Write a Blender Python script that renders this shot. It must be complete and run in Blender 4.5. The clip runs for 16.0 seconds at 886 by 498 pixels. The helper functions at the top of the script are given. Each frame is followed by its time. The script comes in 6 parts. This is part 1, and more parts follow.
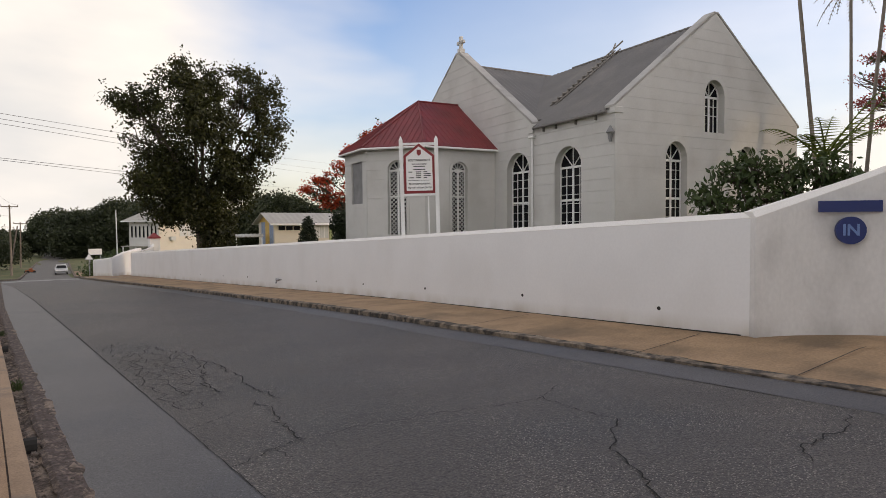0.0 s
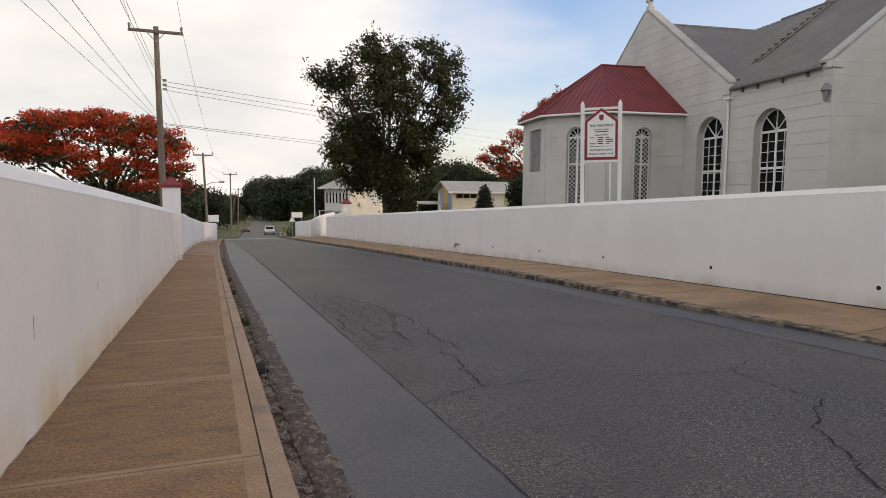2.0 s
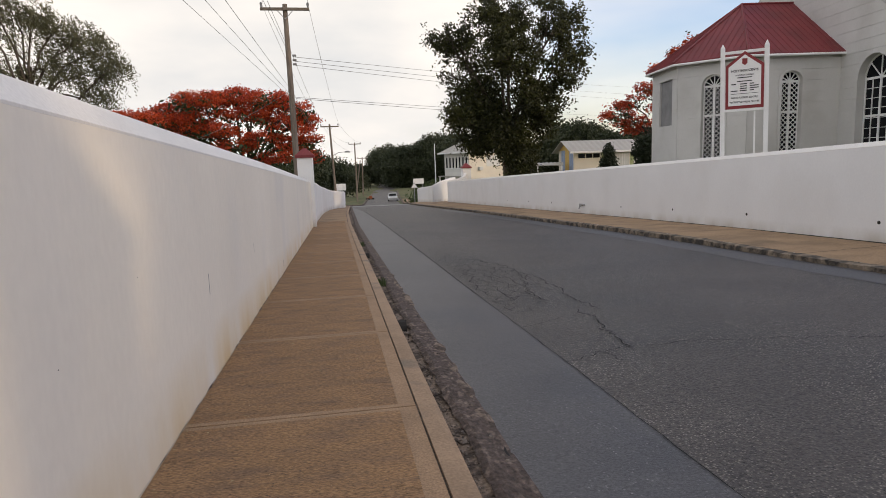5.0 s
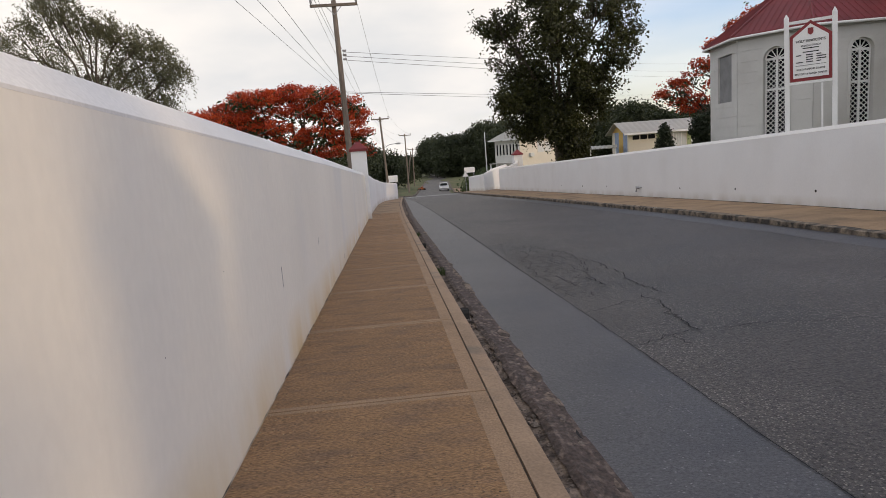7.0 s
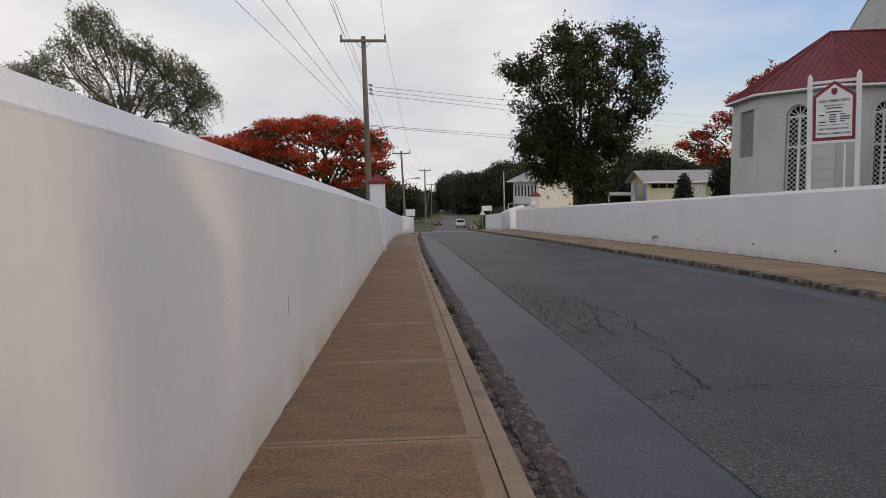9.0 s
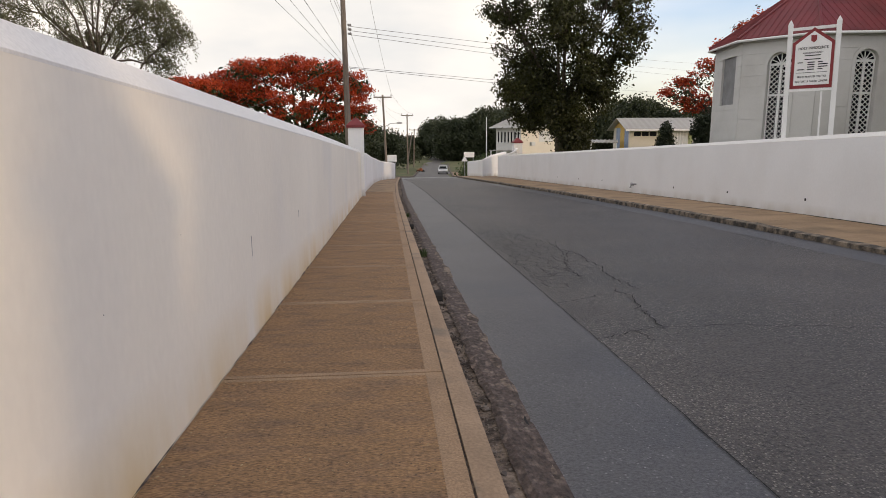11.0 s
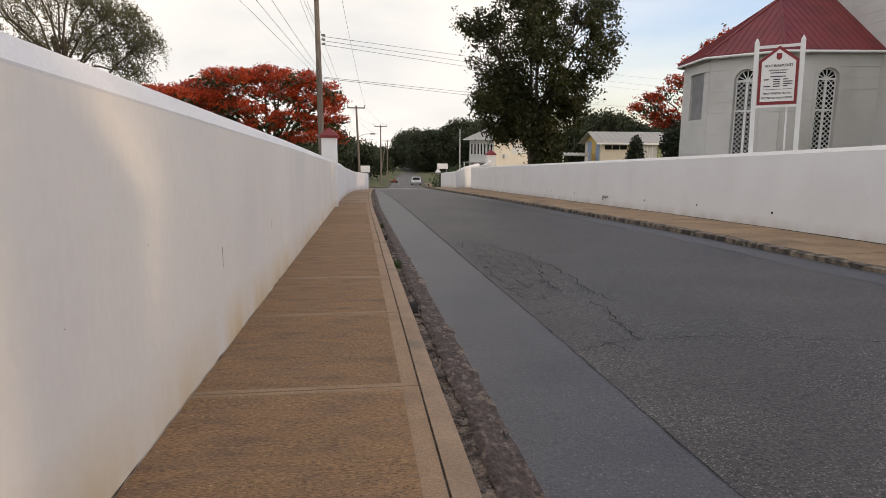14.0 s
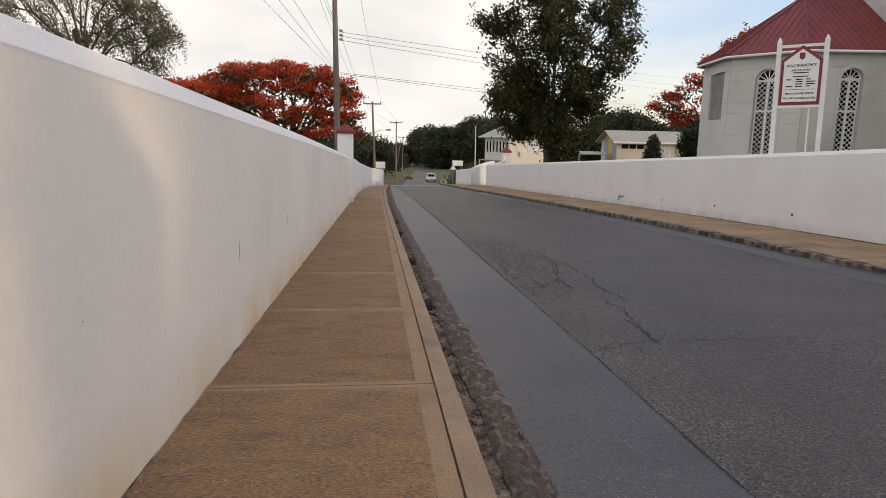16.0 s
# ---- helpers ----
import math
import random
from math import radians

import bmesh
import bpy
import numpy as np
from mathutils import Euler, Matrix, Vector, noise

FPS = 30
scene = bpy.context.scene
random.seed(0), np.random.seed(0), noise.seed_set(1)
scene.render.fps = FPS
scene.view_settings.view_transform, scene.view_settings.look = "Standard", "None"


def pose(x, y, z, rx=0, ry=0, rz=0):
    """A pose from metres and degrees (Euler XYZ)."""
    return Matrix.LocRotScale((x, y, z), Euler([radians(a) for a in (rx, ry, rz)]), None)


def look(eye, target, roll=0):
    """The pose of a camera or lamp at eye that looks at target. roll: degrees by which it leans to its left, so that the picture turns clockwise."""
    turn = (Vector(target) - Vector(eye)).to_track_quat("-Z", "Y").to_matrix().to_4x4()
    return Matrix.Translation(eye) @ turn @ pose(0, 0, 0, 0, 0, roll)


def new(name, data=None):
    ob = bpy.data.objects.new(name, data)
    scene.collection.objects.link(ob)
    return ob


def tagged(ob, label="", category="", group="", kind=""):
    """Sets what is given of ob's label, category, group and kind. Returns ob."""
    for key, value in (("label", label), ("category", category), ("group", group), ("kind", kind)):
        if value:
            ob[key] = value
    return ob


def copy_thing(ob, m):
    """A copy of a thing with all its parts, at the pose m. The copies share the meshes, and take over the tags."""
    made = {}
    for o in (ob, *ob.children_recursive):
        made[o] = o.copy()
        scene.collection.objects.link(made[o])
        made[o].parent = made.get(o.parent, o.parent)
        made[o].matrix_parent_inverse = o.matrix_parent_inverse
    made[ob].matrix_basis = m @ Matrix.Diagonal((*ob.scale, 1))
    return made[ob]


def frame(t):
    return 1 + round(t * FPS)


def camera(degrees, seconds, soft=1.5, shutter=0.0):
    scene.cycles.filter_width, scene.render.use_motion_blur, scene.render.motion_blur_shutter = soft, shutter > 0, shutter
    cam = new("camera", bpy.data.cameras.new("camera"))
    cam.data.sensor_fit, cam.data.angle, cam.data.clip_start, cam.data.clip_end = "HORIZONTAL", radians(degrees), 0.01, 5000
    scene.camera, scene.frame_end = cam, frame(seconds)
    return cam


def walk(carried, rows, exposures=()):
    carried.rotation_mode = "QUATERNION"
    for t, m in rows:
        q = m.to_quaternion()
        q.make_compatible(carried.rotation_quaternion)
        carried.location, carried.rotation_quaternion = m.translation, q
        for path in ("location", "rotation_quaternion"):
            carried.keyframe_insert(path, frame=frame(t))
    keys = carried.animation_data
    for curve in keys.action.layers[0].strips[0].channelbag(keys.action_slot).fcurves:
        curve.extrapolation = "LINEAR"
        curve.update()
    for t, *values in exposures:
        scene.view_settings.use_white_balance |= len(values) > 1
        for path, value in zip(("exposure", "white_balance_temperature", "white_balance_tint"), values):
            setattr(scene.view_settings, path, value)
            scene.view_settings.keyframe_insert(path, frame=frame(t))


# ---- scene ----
cam = camera(71.3, 16.0, soft=0.7)
PATH = [
    (0, (0.361, 0.012, 1.601), (1.557, 1.613, 1.524), -0.4),
    (0.5, (0.384, -0.047, 1.625), (1.757, 1.407, 1.587), -1.6),
    (1, (0.351, -0.076, 1.613), (1.703, 1.398, 1.604), -1.7),
    (1.5, (0.259, -0.067, 1.557), (1.379, 1.589, 1.484), 0.2),
    (2, (0.198, -0.059, 1.507), (0.905, 1.804, 1.333), 0.4),
    (2.5, (0.179, -0.062, 1.508), (0.682, 1.864, 1.309), 0.0),
    (3, (0.141, -0.034, 1.5), (0.477, 1.924, 1.274), -0.2),
    (3.5, (0.123, -0.009, 1.496), (0.231, 1.971, 1.239), -0.6),
    (4, (0.113, 0.017, 1.486), (0.363, 1.982, 1.209), -3.1),
    (4.2, (0.096, 0.025, 1.463), (0.406, 1.982, 1.187), -2.3),
    (6.3, (-0.055, -0.009, 1.444), (0.282, 1.938, 1.134), -1.7),
    (6.5, (-0.072, -0.022, 1.439), (0.193, 1.935, 1.126), -1.5),
    (7, (-0.051, -0.036, 1.464), (0.11, 1.933, 1.153), -4.3),
    (7.5, (-0.029, -0.083, 1.509), (0.065, 1.906, 1.32), -3.9),
    (8, (-0.045, -0.04, 1.505), (0.005, 1.953, 1.349), -1.1),
    (8.5, (-0.06, 0.0, 1.497), (0.038, 1.992, 1.350), -1.0),
    (9, (-0.014, 0.0, 1.483), (0.108, 1.987, 1.289), -0.9),
    (9.2, (0.027, -0.021, 1.468), (0.216, 1.959, 1.253), -0.9),
    (11.3, (0.158, -0.073, 1.437), (0.331, 1.881, 1.049), -0.2),
    (11.5, (0.182, -0.083, 1.433), (0.332, 1.871, 1.031), -1.5),
    (12, (0.23, -0.109, 1.433), (0.334, 1.846, 1.028), -1.2),
    (12.5, (0.225, -0.075, 1.44), (0.329, 1.884, 1.052), -1.4),
    (13, (0.155, -0.038, 1.446), (0.352, 1.928, 1.136), -1.0),
    (13.5, (0.12, -0.023, 1.446), (0.347, 1.94, 1.138), -0.1),
    (14, (0.113, -0.002, 1.434), (0.375, 1.954, 1.105), 0.4),
    (14.5, (0.101, 0.013, 1.439), (0.323, 1.975, 1.121), 0.3),
    (15, (0.096, 0.007, 1.452), (0.321, 1.97, 1.143), 1.0),
    (15.5, (0.087, 0.018, 1.445), (0.244, 1.99, 1.147), 0.8),
    (16, (0.096, 0.03, 1.432), (0.314, 1.989, 1.093), 1.1),
]
walk(cam, [(t, look(eye, aim, roll)) for t, eye, aim, roll in PATH], [(0.0, 0.1, 7350, 12), (1.2, 0.13, 7350, 12), (2.5, 0.1, 7150, 11), (6.6, 0.12, 7150, 11), (7.6, -0.10, 6700, 11), (9.2, -0.22, 6650, 11), (11.3, 0.22, 7300, 11), (16.0, 0.17, 7250, 11)])


# ---- light ----
world = bpy.data.worlds.new("world")
scene.world = world
world.use_nodes = True
wn, wl = world.node_tree.nodes, world.node_tree.links
wn.clear()
SUN_ELEV, SUN_AZ = 9.0, 124.0     # azimuth clockwise from +y


def wnode(kind, **values):
    n = wn.new(kind)
    for k, v in values.items():
        n.inputs[k].default_value = v
    return n


sky = wn.new("ShaderNodeTexSky")
sky.sky_type = "NISHITA"
sky.sun_disc = False
sky.sun_elevation = radians(SUN_ELEV)
sky.sun_rotation = radians(SUN_AZ)
sky.air_density, sky.dust_density, sky.ozone_density = 1.2, 1.0, 3.0
coord = wn.new("ShaderNodeTexCoord")
flat = wn.new("ShaderNodeMapping")
flat.inputs["Scale"].default_value = (1.0, 1.0, 2.6)
flat.inputs["Location"].default_value = (0.55, 0.2, 0.3)
wl.new(coord.outputs["Generated"], flat.inputs["Vector"])
big = wnode("ShaderNodeTexNoise", Scale=1.1, Detail=5.0, Roughness=0.5, Distortion=0.2)
wl.new(flat.outputs["Vector"], big.inputs["Vector"])
ramp = wn.new("ShaderNodeValToRGB")
ramp.color_ramp.elements[0].position, ramp.color_ramp.elements[1].position = 0.50, 0.78
wl.new(big.outputs["Fac"], ramp.inputs["Fac"])
# more cloud towards -x, clearer blue over the church
sep = wn.new("ShaderNodeSeparateXYZ")
wl.new(coord.outputs["Generated"], sep.inputs["Vector"])
lean = wn.new("ShaderNodeMapRange")
for key, value in (("From Min", 0.17), ("From Max", 0.34), ("To Min", 0.72), ("To Max", 0.03)):
    lean.inputs[key].default_value = value
wl.new(sep.outputs["X"], lean.inputs["Value"])
haze = wn.new("ShaderNodeMapRange")      # paler towards the horizon
for key, value in (("From Min", 0.02), ("From Max", 0.34), ("To Min", 0.24), ("To Max", 0.0)):
    haze.inputs[key].default_value = value
wl.new(sep.outputs["Z"], haze.inputs["Value"])
both = wn.new("ShaderNodeMath")
wl.new(lean.outputs["Result"], both.inputs[0])
wl.new(haze.outputs["Result"], both.inputs[1])
pale = wn.new("ShaderNodeMapRange")      # thin cloud again towards the sun's side
for key, value in (("From Min", 0.50), ("From Max", 0.85), ("To Min", 0.0), ("To Max", 0.42)):
    pale.inputs[key].default_value = value
wl.new(sep.outputs["X"], pale.inputs["Value"])
wider = wn.new("ShaderNodeMath")
wl.new(both.outputs["Value"], wider.inputs[0])
wl.new(pale.outputs["Result"], wider.inputs[1])
cover = wn.new("ShaderNodeMath")
cover.operation = "ADD"
cover.use_clamp = True
wl.new(ramp.outputs["Color"], cover.inputs[0])
wl.new(wider.outputs["Value"], cover.inputs[1])
fine = wnode("ShaderNodeTexNoise", Scale=2.2, Detail=5.0, Roughness=0.5)
wl.new(flat.outputs["Vector"], fine.inputs["Vector"])
cloud = wn.new("ShaderNodeValToRGB")
cloud.color_ramp.elements[0].position, cloud.color_ramp.elements[1].position = 0.34, 0.60
cloud.color_ramp.elements[0].color = (0.70, 0.745, 0.81, 1)
cloud.color_ramp.elements[1].color = (1.0, 0.985, 0.985, 1)
wl.new(fine.outputs["Fac"], cloud.inputs["Fac"])
SKY_GAIN, CLOUD_GAIN, GLOW_GAIN = 0.25, 0.98, 1.05
blue = wn.new("ShaderNodeVectorMath")
blue.operation = "SCALE"
blue.inputs["Scale"].default_value = SKY_GAIN
hue = wn.new("ShaderNodeVectorMath")
hue.operation = "MULTIPLY"
hue.inputs[1].default_value = (1.17, 1.13, 1.42)
wl.new(sky.outputs["Color"], hue.inputs[0])
wl.new(hue.outputs["Vector"], blue.inputs[0])
white = wn.new("ShaderNodeVectorMath")
white.operation = "SCALE"
white.inputs["Scale"].default_value = CLOUD_GAIN
wl.new(cloud.outputs["Color"], white.inputs[0])
mixed = wn.new("ShaderNodeMix")
mixed.data_type = "RGBA"
wl.new(cover.outputs["Value"], mixed.inputs["Factor"])
wl.new(blue.outputs["Vector"], mixed.inputs["A"])
wl.new(white.outputs["Vector"], mixed.inputs["B"])
# hazy glow round the low sun
sunward = wn.new("ShaderNodeVectorMath")
sunward.operation = "DOT_PRODUCT"
sunward.inputs[1].default_value = (math.sin(radians(SUN_AZ)) * math.cos(radians(13)), math.cos(radians(SUN_AZ)) * math.cos(radians(13)), math.sin(radians(13)))
wl.new(coord.outputs["Generated"], sunward.inputs[0])
near_sun = wn.new("ShaderNodeMapRange")
near_sun.interpolation_type = "SMOOTHSTEP"
for key, value in (("From Min", 0.58), ("From Max", 1.0), ("To Min", 0.0), ("To Max", GLOW_GAIN)):
    near_sun.inputs[key].default_value = value
wl.new(sunward.outputs["Value"], near_sun.inputs["Value"])
glow = wn.new("ShaderNodeVectorMath")
glow.operation = "SCALE"
glow.inputs[0].default_value = (1.0, 0.88, 0.73)
wl.new(near_sun.outputs["Result"], glow.inputs["Scale"])
lit_sky = wn.new("ShaderNodeVectorMath")
wl.new(mixed.outputs["Result"], lit_sky.inputs[0])
wl.new(glow.outputs["Vector"], lit_sky.inputs[1])
back = wn.new("ShaderNodeBackground")
wl.new(lit_sky.outputs["Vector"], back.inputs["Color"])
out = wn.new("ShaderNodeOutputWorld")
wl.new(back.outputs["Background"], out.inputs["Surface"])

sun = new("sun", bpy.data.lights.new("sun", "SUN"))
sun.data.energy, sun.data.angle, sun.data.color = 0.80, radians(0.8), (1.0, 0.78, 0.50)
sa, se = radians(SUN_AZ), radians(SUN_ELEV)
sun.matrix_basis = look((0, 0, 0), (-math.sin(sa) * math.cos(se), -math.cos(sa) * math.cos(se), -math.sin(se)))


# ---- materials ----
def material(name, colour, rough=0.8, metal=0.0, vary=0.12, scale=3.0, grain=60.0, grain_amount=0.08, bump=0.15,
             bump_scale=40.0, random_amount=0.0, spots=None, stretch=(1, 1, 1)):
    """A surface with variation at two scales, fine relief and, if asked, stains of a second colour."""
    m = bpy.data.materials.new(name)
    m.use_nodes = True
    nt = m.node_tree
    n, l = nt.nodes, nt.links
    bsdf = n["Principled BSDF"]
    bsdf.inputs["Roughness"].default_value = rough
    bsdf.inputs["Metallic"].default_value = metal
    tc = n.new("ShaderNodeTexCoord")
    mp = n.new("ShaderNodeMapping")
    mp.inputs["Scale"].default_value = stretch
    l.new(tc.outputs["Object"], mp.inputs["Vector"])
    vec = mp.outputs["Vector"]

    def noise_at(s, detail=5.0):
        t = n.new("ShaderNodeTexNoise")
        t.inputs["Scale"].default_value = s
        t.inputs["Detail"].default_value = detail
        l.new(vec, t.inputs["Vector"])
        return t.outputs["Fac"]

    def span(fac, lo, hi, a=0.25, b=0.75):
        t = n.new("ShaderNodeMapRange")
        t.inputs["From Min"].default_value, t.inputs["From Max"].default_value = a, b
        t.inputs["To Min"].default_value, t.inputs["To Max"].default_value = lo, hi
        l.new(fac, t.inputs["Value"])
        return t.outputs["Result"]

    def mult(a, b):
        t = n.new("ShaderNodeMath")
        t.operation = "MULTIPLY"
        l.new(a, t.inputs[0])
        l.new(b, t.inputs[1])
        return t.outputs["Value"]

    value = mult(span(noise_at(scale), 1 - vary, 1 + vary), span(noise_at(grain, 3.0), 1 - grain_amount, 1 + grain_amount))
    if random_amount:
        info = n.new("ShaderNodeObjectInfo")
        value = mult(value, span(info.outputs["Random"], 1 - random_amount, 1 + random_amount, 0, 1))
    base = n.new("ShaderNodeRGB")
    base.outputs[0].default_value = (*colour, 1)
    col = base.outputs[0]
    if spots:
        tint, s_scale, lo, hi = spots
        mx = n.new("ShaderNodeMix")
        mx.data_type = "RGBA"
        l.new(span(noise_at(s_scale, 8.0), 0, 1, lo, hi), mx.inputs["Factor"])
        l.new(col, mx.inputs["A"])
        mx.inputs["B"].default_value = (*tint, 1)
        col = mx.outputs["Result"]
    vm = n.new("ShaderNodeVectorMath")
    vm.operation = "SCALE"
    l.new(col, vm.inputs[0])
    l.new(value, vm.inputs["Scale"])
    l.new(vm.outputs["Vector"], bsdf.inputs["Base Color"])
    if bump:
        bp = n.new("ShaderNodeBump")
        bp.inputs["Strength"].default_value = bump
        bp.inputs["Distance"].default_value = 0.02
        l.new(noise_at(bump_scale, 6.0), bp.inputs["Height"])
        l.new(bp.outputs["Normal"], bsdf.inputs["Normal"])
    return m


def leafy(name, colour, second, rough=0.6):
    """Foliage, each leaf a little different from the next."""
    m = bpy.data.materials.new(name)
    m.use_nodes = True
    n, l = m.node_tree.nodes, m.node_tree.links
    bsdf = n["Principled BSDF"]
    bsdf.inputs["Roughness"].default_value = rough
    geo = n.new("ShaderNodeNewGeometry")
    tc = n.new("ShaderNodeTexCoord")
    nz = n.new("ShaderNodeTexNoise")
    nz.inputs["Scale"].default_value = 0.5
    l.new(tc.outputs["Object"], nz.inputs["Vector"])
    add = n.new("ShaderNodeMath")
    add.operation = "MULTIPLY_ADD"
    add.inputs[1].default_value, add.inputs[2].default_value = 0.6, -0.3
    l.new(geo.outputs["Random Per Island"], add.inputs[0])
    sm = n.new("ShaderNodeMath")
    sm.operation = "ADD"
    sm.use_clamp = True
    l.new(add.outputs["Value"], sm.inputs[0])
    l.new(nz.outputs["Fac"], sm.inputs[1])
    mx = n.new("ShaderNodeMix")
    mx.data_type = "RGBA"
    l.new(sm.outputs["Value"], mx.inputs["Factor"])
    mx.inputs["A"].default_value = (*colour, 1)
    mx.inputs["B"].default_value = (*second, 1)
    l.new(mx.outputs["Result"], bsdf.inputs["Base Color"])
    tr = n.new("ShaderNodeBsdfTranslucent")
    l.new(mx.outputs["Result"], tr.inputs["Color"])
    ms = n.new("ShaderNodeMixShader")
    ms.inputs["Fac"].default_value = 0.25
    l.new(bsdf.outputs["BSDF"], ms.inputs[1])
    l.new(tr.outputs["BSDF"], ms.inputs[2])
    l.new(ms.outputs["Shader"], n["Material Output"].inputs["Surface"])
    return m


M_OLD_ROAD = material("old_asphalt", (0.059, 0.051, 0.046), 0.60, vary=0.2, scale=0.7, grain=48, grain_amount=0.9, bump=1.0, bump_scale=50,
                      spots=((0.036, 0.034, 0.034), 0.45, 0.46, 0.70))
M_NEW_ROAD = material("patch_asphalt", (0.072, 0.069, 0.071), 0.54, vary=0.14, scale=1.2, grain=60, grain_amount=0.5, bump=0.3, bump_scale=90,
                      spots=((0.056, 0.056, 0.062), 0.8, 0.5, 0.7))
M_BLEACHED = material("bleached_asphalt", (0.25, 0.24, 0.23), 0.7, vary=0.25, scale=0.8, grain=30, grain_amount=0.4, bump=0.5, spots=((0.11, 0.107, 0.105), 0.9, 0.46, 0.6))
M_CRACK = material("crack", (0.010, 0.010, 0.009), 0.95, bump=0)
M_SLAB = material("concrete_slab", (0.300, 0.175, 0.087), 0.92, vary=0.16, scale=1.6, grain=80, grain_amount=0.62, bump=1.0, bump_scale=75,
                  random_amount=0.08, spots=((0.200, 0.124, 0.076), 5.0, 0.46, 0.74), stretch=(0.55, 1.7, 1))
M_JOINT = material("slab_border", (0.295, 0.192, 0.115), 0.9, vary=0.18, grain=90, grain_amount=0.3, bump=0.3)
M_KERB = material("kerb_concrete", (0.30, 0.205, 0.132), 0.9, vary=0.18, scale=3, grain_amount=0.2, spots=((0.20, 0.155, 0.115), 2.5, 0.55, 0.7))
M_PAVE = material("worn_pavement", (0.295, 0.195, 0.115), 0.92, vary=0.22, scale=1.5, grain=30, grain_amount=0.18, bump=0.35,
                  spots=((0.17, 0.115, 0.07), 0.9, 0.48, 0.68))
M_OLD_KERB = material("broken_kerb", (0.21, 0.165, 0.122), 0.95, vary=0.3, scale=4, grain=25, grain_amount=0.3, bump=0.8, bump_scale=18,
                      spots=((0.040, 0.034, 0.029), 5.5, 0.40, 0.60))
M_DIRT = material("gutter_dirt", (0.20, 0.152, 0.118), 0.97, vary=0.25, scale=6, grain=45, grain_amount=0.5, bump=1.0, bump_scale=30,
                  spots=((0.055, 0.040, 0.032), 7.0, 0.44, 0.58))
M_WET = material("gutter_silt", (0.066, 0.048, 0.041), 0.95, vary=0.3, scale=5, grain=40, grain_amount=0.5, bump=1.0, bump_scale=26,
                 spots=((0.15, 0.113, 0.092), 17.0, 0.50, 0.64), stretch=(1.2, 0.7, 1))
M_STONES = material("gravel", (0.17, 0.14, 0.118), 0.95, vary=0.35, scale=8, grain=60, grain_amount=0.4, bump=0.4, spots=((0.07, 0.056, 0.048), 6.0, 0.46, 0.6))
M_CRUMB = material("dry_crumbs", (0.40, 0.31, 0.18), 0.95, vary=0.5, scale=9, bump=0)
M_WALL = material("painted_wall", (0.73, 0.725, 0.725), 0.75, vary=0.035, scale=0.9, grain=25, grain_amount=0.02, bump=0.10, bump_scale=22,
                  spots=((0.66, 0.645, 0.63), 0.5, 0.5, 0.9), stretch=(1, 1, 0.8))
M_LEFT = material("stained_wall_paint", (0.80, 0.752, 0.672), 0.72, vary=0.05, scale=0.8, grain=22, grain_amount=0.025, bump=0.16, bump_scale=9,
                  spots=((0.71, 0.685, 0.65), 0.6, 0.5, 0.8), stretch=(1, 1, 0.55))


def foot_stain(m, tint, reach):
    """Rust and earth washed into the paint along the foot of a wall, in uneven tongues."""
    n, l = m.node_tree.nodes, m.node_tree.links
    bsdf = n["Principled BSDF"]
    old = bsdf.inputs["Base Color"].links[0].from_socket
    tc, xyz = n.new("ShaderNodeTexCoord"), n.new("ShaderNodeSeparateXYZ")
    l.new(tc.outputs["Object"], xyz.inputs["Vector"])
    high = n.new("ShaderNodeMath")
    high.operation = "MULTIPLY_ADD"
    high.inputs[1].default_value = 0.0445
    l.new(xyz.outputs["Y"], high.inputs[0])
    l.new(xyz.outputs["Z"], high.inputs[2])
    fade = n.new("ShaderNodeMapRange")
    for key, value in (("From Min", 0.12), ("From Max", 0.12 + reach), ("To Min", 0.9), ("To Max", 0.0)):
        fade.inputs[key].default_value = value
    l.new(high.outputs["Value"], fade.inputs["Value"])
    mp, nz = n.new("ShaderNodeMapping"), n.new("ShaderNodeTexNoise")
    mp.inputs["Scale"].default_value = (1, 1, 0.25)
    nz.inputs["Scale"].default_value, nz.inputs["Detail"].default_value = 1.6, 6.0
    l.new(tc.outputs["Object"], mp.inputs["Vector"])
    l.new(mp.outputs["Vector"], nz.inputs["Vector"])
    tong = n.new("ShaderNodeMapRange")
    for key, value in (("From Min", 0.30), ("From Max", 0.72)):
        tong.inputs[key].default_value = value
    l.new(nz.outputs["Fac"], tong.inputs["Value"])
    mul = n.new("ShaderNodeMath")
    mul.operation = "MULTIPLY"
    l.new(fade.outputs["Result"], mul.inputs[0])
    l.new(tong.outputs["Result"], mul.inputs[1])
    mx = n.new("ShaderNodeMix")
    mx.data_type = "RGBA"
    l.new(mul.outputs["Value"], mx.inputs["Factor"])
    l.new(old, mx.inputs["A"])
    mx.inputs["B"].default_value = (*tint, 1)
    l.new(mx.outputs["Result"], bsdf.inputs["Base Color"])


